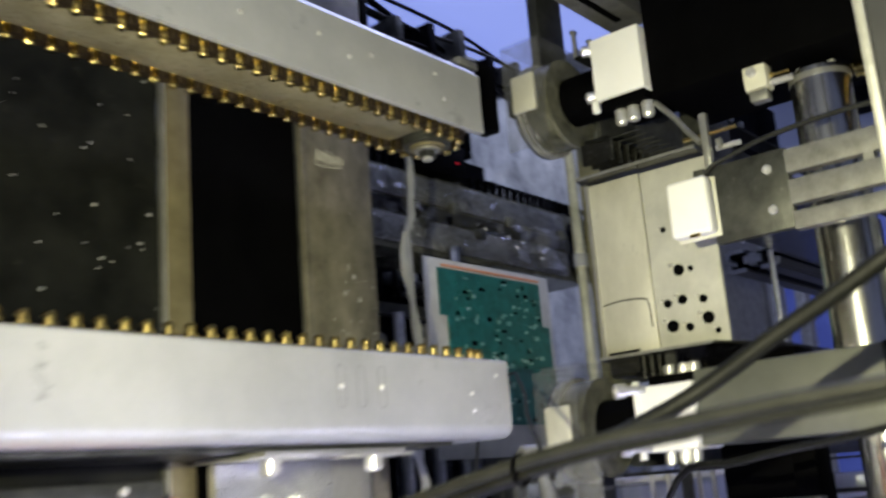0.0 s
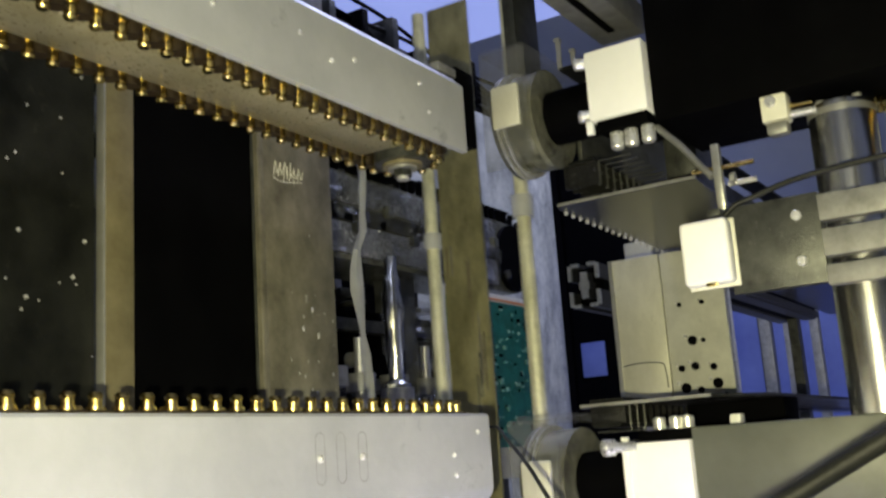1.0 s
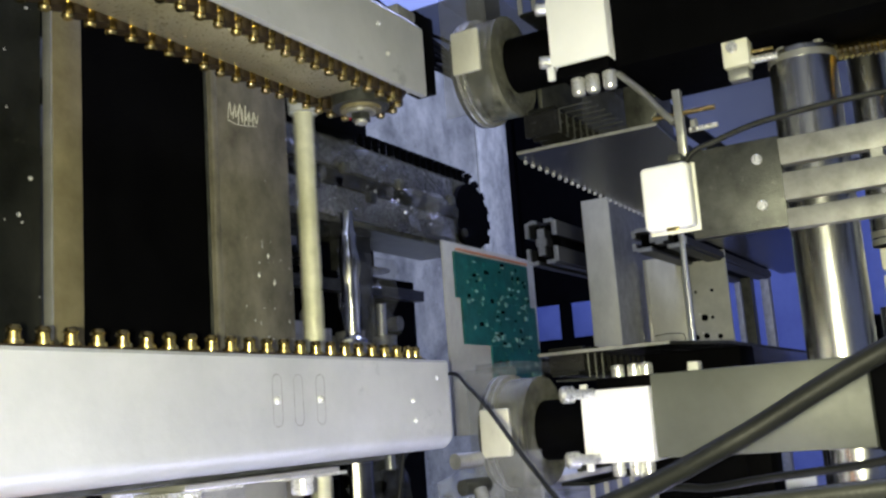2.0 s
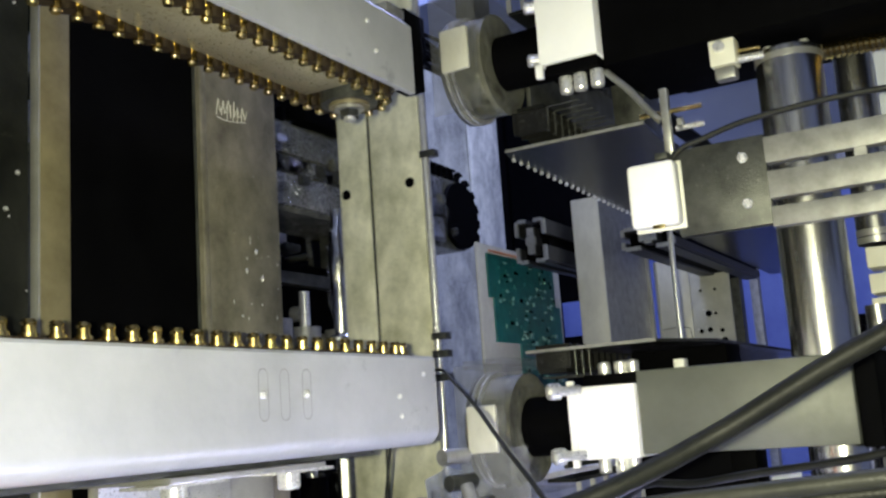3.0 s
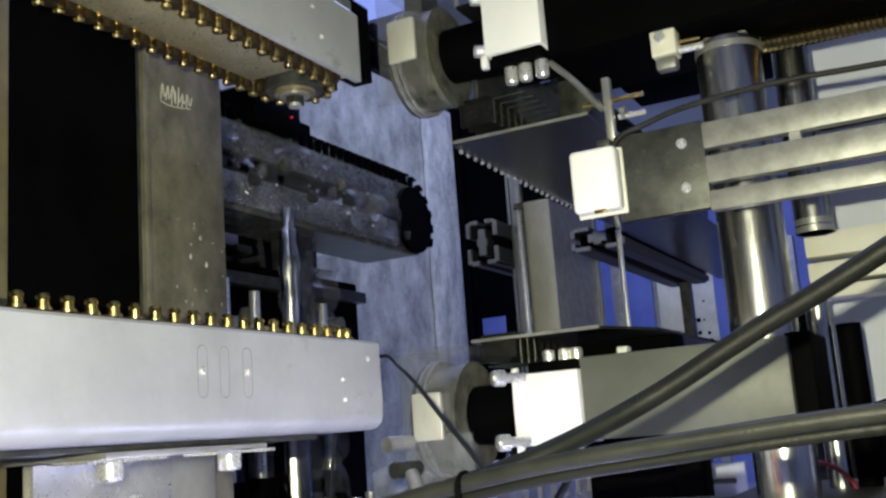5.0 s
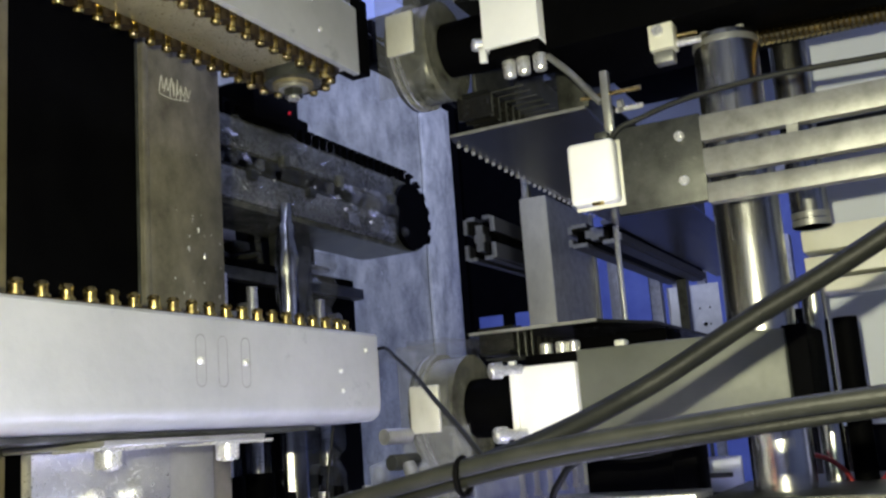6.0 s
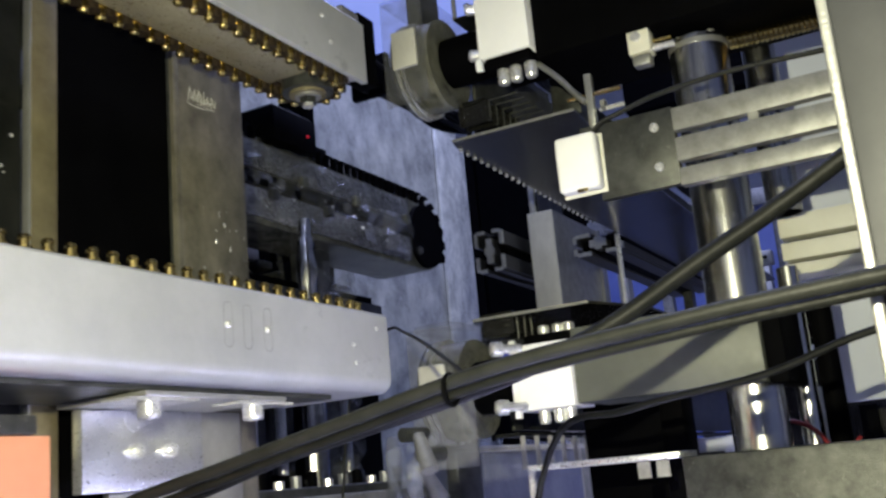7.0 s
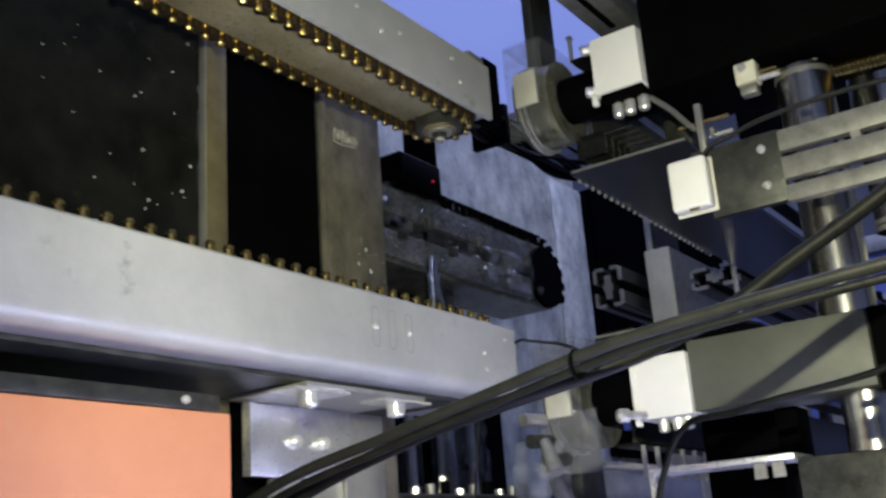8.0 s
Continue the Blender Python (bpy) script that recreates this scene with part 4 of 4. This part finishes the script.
zs = [1.0, 1.27, 1.275, 1.3, 1.305, 1.33, 1.345, 1.36, 1.375, 1.39, 1.4, 1.41, 1.415, 1.435]
rs = [0.013, 0.013, 0.016, 0.016, 0.0075, 0.0085, 0.0105, 0.0095, 0.0115, 0.0105, 0.0085, 0.0085, 0.006, 0.006]
rings = [[bm.verts.new((0.832 + r * (1 + 0.16 * rnd.uniform(-1, 1)) * math.cos(k * 0.5236), 0.79 + r * (1 + 0.16 * rnd.uniform(-1, 1)) * math.sin(k * 0.5236), z)) for k in range(12)] for z, r in zip(zs, rs)]
for a, b in zip(rings, rings[1:]):
    for k in range(12):
        bm.faces.new((a[k], a[(k + 1) % 12], b[(k + 1) % 12], b[k]))
bm.faces.new(rings[-1])
bm.faces.new(rings[0][::-1])
bmesh.ops.recalc_face_normals(bm, faces=bm.faces)
part("sleeve", bm, POLISHED, ob)
part("collar", C((0.832, 0.79, 1.278), (0.832, 0.79, 1.296), 0.0175, 20), GREY_METAL, ob)
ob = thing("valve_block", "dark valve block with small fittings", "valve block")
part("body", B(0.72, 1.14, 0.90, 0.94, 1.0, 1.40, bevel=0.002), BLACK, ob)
for k in range(8):
    part("fitting", C((0.76 + 0.045 * k, 0.8995, 1.31 + 0.03 * (k % 2)), (0.76 + 0.045 * k, 0.885, 1.31 + 0.03 * (k % 2)), 0.009, 14), (STEEL, GREY_METAL, RED)[k % 3 if k == 5 else k % 2], ob)
part("rail", B(0.72, 1.14, 0.885, 0.8995, 1.372, 1.386, bevel=0.001), GUN, ob)

# blue sheets behind
ob = thing("blue_guard_sheet", "cloudy pale blue plastic guard sheet", "guard")
part("sheet", B(1.2, 2.07, 1.2, 1.206, 1.0, 2.0), BLUE_SHEET, ob)
part("strip", B(1.94, 2.085, 1.19, 1.1985, 1.0, 1.95, bevel=0.002), PALE_STRIP, ob, "pale scratched edge strip")
# Black backing added for the dark void; blue patches break it up.
ob = thing("far_dark_backing", "black backing added for the dark void at the line's far end", "cabinet")
part("body", B(2.97, 3.15, 1.2, 1.95, 0.0, 2.3, bevel=0.004), BLACK, ob)
for y in (1.21, 1.58):
    part("door", B(2.955, 2.9695, y, y + 0.36, 0.1, 2.28, bevel=0.002), BLACK, ob)
for y, w in ((1.355, 0.065), (1.465, 0.081)):
    part("blue_patch", B(2.949, 2.9547, y, y + w, 1.445, 1.554, bevel=0.001), NAVY, ob, "deep blue patch set into the black backing")
# Dark ribbed plate added to keep the space under the arm in gloom.
ob = thing("under_arm_backing", "dark plate added below the clamp arm to cover the bright background", "guard")
part("sheet", B(0.9, 0.906, -0.3, 0.36, 1.0, 1.215, bevel=0.001), DARK_PLATE, ob)
for k in range(9):
    part("rib", B(0.893, 0.8995, -0.05 + k * 0.042, -0.035 + k * 0.042, 1.0, 1.19 - 0.02 * (k % 2), bevel=0.001), (GUN, BLACK, GREY_METAL)[k % 3], ob)
# Made-up black box covers lit wall where the view should stay dark.
ob = thing("overhead_dark_box", "black box added to darken the view above the far station", "duct")
part("body", B(2.7, 2.95, 0.5, 0.95, 2.14, 2.9, bevel=0.004), BLACK, ob)
part("seam", B(2.694, 2.7005, 0.5, 0.95, 2.45, 2.47), GUN, ob)
ob = thing("far_blue_panel", "deep blue painted panel behind the far station", "panel")
part("sheet", B(2.95, 2.97, -0.4, 1.19, 0.0, 1.85), NAVY, ob)
for y in (-0.1, 0.25, 0.6, 0.95):
    part("seam_strip", B(2.944, 2.9497, y, y + 0.03, 0.0, 1.85, bevel=0.001), GUN, ob)
part("top_rail", B(2.93, 2.97, -0.4, 1.19, 1.8502, 1.9, bevel=0.002), GREY_METAL, ob)
for y in (0.2, 0.36, 0.52, 0.6):
    solo("far_post", B(2.6, 2.64, y, y + 0.035, 1.0, 1.62, bevel=0.002), GREY_METAL, "slim grey post of the far station", "post", "far posts")


def crumpled(name, x0, x1, z0, z1, y, amp, seed, nx, nz, label, material=None):
    """A thin crumpled sheet of clear film facing the rails."""
    rnd = random.Random(seed)
    bm = bmesh.new()
    g = [[bm.verts.new((x0 + (x1 - x0) * i / nx + rnd.uniform(-1, 1) * 0.3 * (x1 - x0) / nx, y + amp * rnd.uniform(-1, 1), z0 + (z1 - z0) * j / nz + rnd.uniform(-1, 1) * 0.3 * (z1 - z0) / nz)) for i in range(nx + 1)] for j in range(nz + 1)]
    for j in range(nz):
        for i in range(nx):
            if rnd.random() < 0.86:
                bm.faces.new((g[j][i], g[j][i + 1], g[j + 1][i + 1], g[j + 1][i]))
    bmesh.ops.triangulate(bm, faces=bm.faces[:])
    bmesh.ops.solidify(bm, geom=bm.faces[:], thickness=0.0006)
    ob = new(name, mesh_of(name, bm, material or CLOUDY, smooth=False))
    return tagged(ob, label, "film", "wet films")


crumpled("wet_film", 1.02, 1.13, 1.45, 1.50, 0.829, 0.008, 31, 6, 4, "crumpled wet clear film on the hooked belt")
crumpled("wet_film", 0.74, 1.15, 1.445, 1.535, 0.835, 0.006, 33, 34, 8, "torn wet clear film stuck along the hooked belt", THIN)
crumpled("wet_film", 0.85, 0.96, 1.0, 1.40, 0.815, 0.008, 37, 7, 34, "torn wet clear film hanging before the cylinders", THIN)
crumpled("wet_film", 0.66, 1.05, 1.0, 1.170, 0.60, 0.010, 43, 18, 9, "hazy wet film hanging below the rails", HAZY)

# film hanging beside the stained plate
film_ob = thing("hanging_film", "crumpled strip of clear plastic film", "film")
bm = bmesh.new()
rnd = random.Random(3)
prev = None
for k in range(22):
    z = 1.47 - k * 0.0165
    c = 0.602 + 0.006 * math.sin(k * 0.7) - 0.0004 * k
    w = 0.0045 + 0.002 * rnd.random()
    row = [bm.verts.new((c + s * w, 0.655 + 0.003 * rnd.uniform(-1, 1), z)) for s in (-1, -0.3, 0.4, 1)]
    if prev:
        for i in range(3):
            bm.faces.new((prev[i], prev[i + 1], row[i + 1], row[i]))
    prev = row
bmesh.ops.solidify(bm, geom=bm.faces[:], thickness=0.0008)
part("strip", bm, MILKY, film_ob)

ob = thing("top_bar", "grey steel bar under the canopy", "bar")
part("bar", B(0.3, 0.622, 0.412, 0.445, 1.506, 1.528, bevel=0.001), GREY_METAL, ob)
part("slot", B(0.31, 0.6, 0.426, 0.431, 1.5045, 1.5058), BLACK, ob)
part("post", B(0.585, 0.615, 0.418, 0.44, 1.5282, 1.6218, bevel=0.001), GUN, ob)
ob = thing("overhead_cables", "tangle of dark overhead cables above the black backing", "cable")
rnd = random.Random(44)
for k in range(9):
    y, z = 0.93 + 0.012 * (k % 4), 1.77 + 0.0065 * k
    pts = [(0.45 + 0.13 * i, y + rnd.uniform(-0.015, 0.015), z + rnd.uniform(-0.016, 0.016)) for i in range(10)]
    part("cable", tube(bmesh.new(), pts, rnd.choice((0.003, 0.005, 0.007))), (BLACK, RUBBER, BLACK)[k % 3], ob)
for k in range(9):
    x = 0.7 + 0.07 * k
    part("clip", B(x, x + 0.014, 0.915, 0.985, 1.755 + 0.01 * (k % 2), 1.80 + 0.012 * (k % 3), bevel=0.002), (BLACK, GUN)[k % 2], ob)
for x in (0.62, 1.12):
    part("support", B(x, x + 0.03, 0.985, 1.03, 1.6602, 1.82, bevel=0.002), BLACK, ob)

# ---- what moves ----
frame_a = thing("tube_carrier", "brown stained carrier plate between two bright tubes", "carrier")
part("plate", B(-0.002, 0.002, -0.007, 0.040, -0.375, 0.30, bevel=0.0006), OLIVE, frame_a)
rnd = random.Random(71)
for k in range(10):
    y, z = rnd.uniform(-0.003, 0.036), rnd.uniform(-0.12, 0.02)
    part("run_mark", B(-0.0027, -0.0018, y, y + rnd.uniform(0.0012, 0.003), z, z + rnd.uniform(0.02, 0.07), bevel=0.0003), (BRASS_DIRTY, PLATE, WRAP)[k % 3], frame_a, "dried wet streak on the plate")
tube_l = part("tube", C((0, 0.0515, -0.375), (0, 0.0515, 0.30), 0.0065, 20), BRIGHT, frame_a)
tube_r = part("tube", C((0, -0.0515, -0.375), (0, -0.0515, 0.30), 0.0068, 20), BRIGHT, frame_a)
part("tube_cap", C((0, -0.0515, 0.064), (0, -0.0515, 0.085), 0.0105, 20), MILKY, tube_r)
part("tube_cap", C((0, 0.0515, 0.05), (0, 0.0515, 0.066), 0.009, 20), MILKY, tube_l)
part("cross_bar", B(0.0025, 0.008, -0.055, 0.055, -0.3, -0.29), STEEL, frame_a)
panel_b = thing("pale_carrier", "pale scratched double carrier panel with a bright edge", "carrier")
part("leaf", B(-0.002, 0.002, 0.0135, 0.0475, -0.38, 0.30, bevel=0.0008), BRIGHT, panel_b)
part("leaf", B(-0.002, 0.002, -0.0405, 0.012, -0.38, 0.30, bevel=0.0008), BRIGHT, panel_b)
part("divider", B(-0.0035, -0.0005, 0.012, 0.0135, -0.38, 0.30), GUN, panel_b)
part("edge_tube", C((-0.001, -0.0445, -0.38), (-0.001, -0.0445, 0.30), 0.0035, 14), CHROME, panel_b)
for y in (0.04, -0.028):
    part("hole", C((-0.0022, y, 0.053), (-0.0034, y, 0.053), 0.0045, 14), BLACK, panel_b)
for z in (-0.085, -0.1, -0.12, 0.075):
    part("clip", B(-0.006, 0.003, -0.056, -0.041, z - 0.003, z + 0.003, bevel=0.0006), GUN, panel_b)
part("back", B(0.0022, 0.006, -0.04, 0.047, -0.38, 0.30), GUN, panel_b)
board = thing("circuit_board", "green circuit board on a pale backing", "circuit board")
part("backing", B(0, 0.003, -0.118, 0.118, -0.14, 0.075, bevel=0.0006), PAPER, board)
for y0, y1, z0, z1 in ((-0.094, 0.098, 0.012, 0.064), (-0.108, 0.086, -0.04, 0.0118), (-0.112, 0.022, -0.105, -0.0403)):
    part("mask", B(-0.0022, -0.0002, y0, y1, z0, z1), GREEN, board)
PADS = surface("solder_pads", (0.12, 0.34, 0.28), (0.42, 0.6, 0.5), 0.3, 0.4, 60)
rnd = random.Random(21)
for k in range(150):
    y, z = rnd.uniform(-0.09, 0.082), rnd.uniform(-0.036, 0.06)
    if k > 90:
        y, z = rnd.uniform(-0.106, 0.016), rnd.uniform(-0.1, -0.02)
    a, c = rnd.uniform(0.0008, 0.004), rnd.uniform(0.0008, 0.0025)
    part("chip", B(-0.0036, -0.0022, y - a, y + a, z - c, z + c), (PADS, GREEN, BLACK, PADS)[k % 4], board)
part("foot", B(0.0, 0.003, -0.012, 0.012, -0.335, -0.1402), GUN, board)
part("copper_edge", B(-0.0024, -0.0003, -0.095, 0.09, 0.0665, 0.069), ORANGE, board, "reddish copper edge")

holed = thing("holed_carrier", "pale metal carrier plate with drilled holes", "carrier")
part("leaf", B(-0.002, 0.002, 0.004, 0.05, -0.0685, 0.0675, bevel=0.0006), PLATE_PALE, holed)
part("leaf", B(0.0005, 0.0045, -0.05, 0.0038, -0.0685, 0.0675, bevel=0.0006), PAPER, holed, "greyish leaf with drilled holes")
part("edge", B(-0.0032, 0.0, 0.0475, 0.051, -0.0685, 0.0675), STEEL, holed)
part("stem", B(0.0046, 0.0075, -0.004, 0.004, -0.318, 0.02), GUN, holed)
part("scratch", tube(bmesh.new(), [(-0.0021, 0.046, -0.028), (-0.0021, 0.03, -0.0265), (-0.0021, 0.012, -0.028), (-0.0021, 0.008, -0.033), (-0.0021, 0.007, -0.05)], 0.0006, 6), GUN, holed)
for y, z, r in ((-0.018, -0.012, 0.0042), (-0.0275, -0.0125, 0.002), (-0.006, -0.035, 0.003), (-0.018, -0.034, 0.0035), (-0.034, -0.036, 0.003), (-0.008, -0.052, 0.0045), (-0.021, -0.0545, 0.003), (-0.036, -0.05, 0.0045), (-0.01, 0.02, 0.002), (-0.03, 0.02, 0.002), (-0.042, -0.06, 0.002)):
    part("hole", C((0.0004, y, z), (-0.0006, y, z), r, 14), BLACK, holed)
    part("hole_rim", C((0.0005, y + r * 1.3, z + r), (-0.0012, y + r * 1.3, z + r), r * 0.4, 10), CHROME, holed)


ramp = bmesh.new()
rows = [[ramp.verts.new((x, y + d, z)) for d, z in ((-0.008, 1.0), (0.008, 1.0), (0.008, top), (-0.008, top))]
        for x, y, top in ((1.0, 0.532, 1.0012), (1.347, 0.565, 1.022), (1.632, 0.587, 1.04), (1.98, 0.635, 1.057), (2.32, 0.683, 1.052))]
for a, b in zip(rows, rows[1:]):
    for k in range(4):
        ramp.faces.new((a[k], a[(k + 1) % 4], b[(k + 1) % 4], b[k]))
ramp.faces.new(rows[0][::-1])
ramp.faces.new(rows[-1])
bmesh.ops.recalc_face_normals(ramp, faces=ramp.faces)
solo("guide_ramp", ramp, STEEL, "narrow steel guide ramp under the carrier", "rail")


def motions():
    """The carriers run along the gap behind the rails; the board is carried off down the line."""
    walk(frame_a, [(t, pose(x, y, 1.375)) for t, x, y in (
        (0.0, 1.03, 0.69), (0.5, 0.915, 0.660), (1.0, 0.80, 0.663), (1.5, 0.685, 0.675), (2.0, 0.55, 0.678), (2.5, 0.40, 0.68), (3.0, 0.2, 0.68), (3.5, 0.1, 0.68), (8.0, 0.1, 0.68))])
    walk(panel_b, [(t, pose(x, y, 1.365, 0, 0, turn)) for t, x, y, turn in (
        (0.0, 0.25, 0.78, 0), (2.0, 0.35, 0.74, 0), (2.5, 0.62, 0.69, 0), (3.0, 0.73, 0.664, 0), (3.5, 0.815, 0.639, 0), (4.0, 0.92, 0.626, 0), (4.5, 1.015, 0.622, 0),
        (4.8, 1.055, 0.626, -25), (5.2, 1.11, 0.641, -85), (5.6, 1.185, 0.641, -90), (8.0, 1.185, 0.641, -90))])
    walk(board, [(t, pose(x, y, 1.335, 0, 0, 90)) for t, x, y in (
        (0.0, 0.87, 0.768), (0.5, 0.93, 0.767), (1.0, 1.0, 0.768), (1.5, 1.04, 0.757), (3.0, 1.12, 0.715), (3.5, 1.2, 0.728), (4.0, 1.3, 0.74), (4.5, 1.45, 0.765), (5.2, 1.75, 0.82), (8.0, 1.75, 0.82))])
    walk(holed, [(t, pose(x, y, z)) for t, x, y, z in (
        (0.0, 0.615, 0.432, 1.319), (0.5, 0.661, 0.431, 1.319), (1.0, 0.82, 0.488, 1.319), (1.5, 1.09, 0.543, 1.321), (2.3, 1.22, 0.546, 1.328), (3.0, 1.347, 0.565, 1.34), (3.5, 1.427, 0.575, 1.345), (4.0, 1.536, 0.58, 1.35),
        (4.5, 1.632, 0.587, 1.358), (6.0, 1.98, 0.635, 1.375), (8.0, 2.3, 0.68, 1.37))])
    walk(film_ob, [(t, pose(x, 0, 0)) for t, x in ((0.0, 0), (1.4, 0), (1.8, -0.05), (2.2, -0.16), (2.6, -0.3), (8.0, -0.3))])


motions()
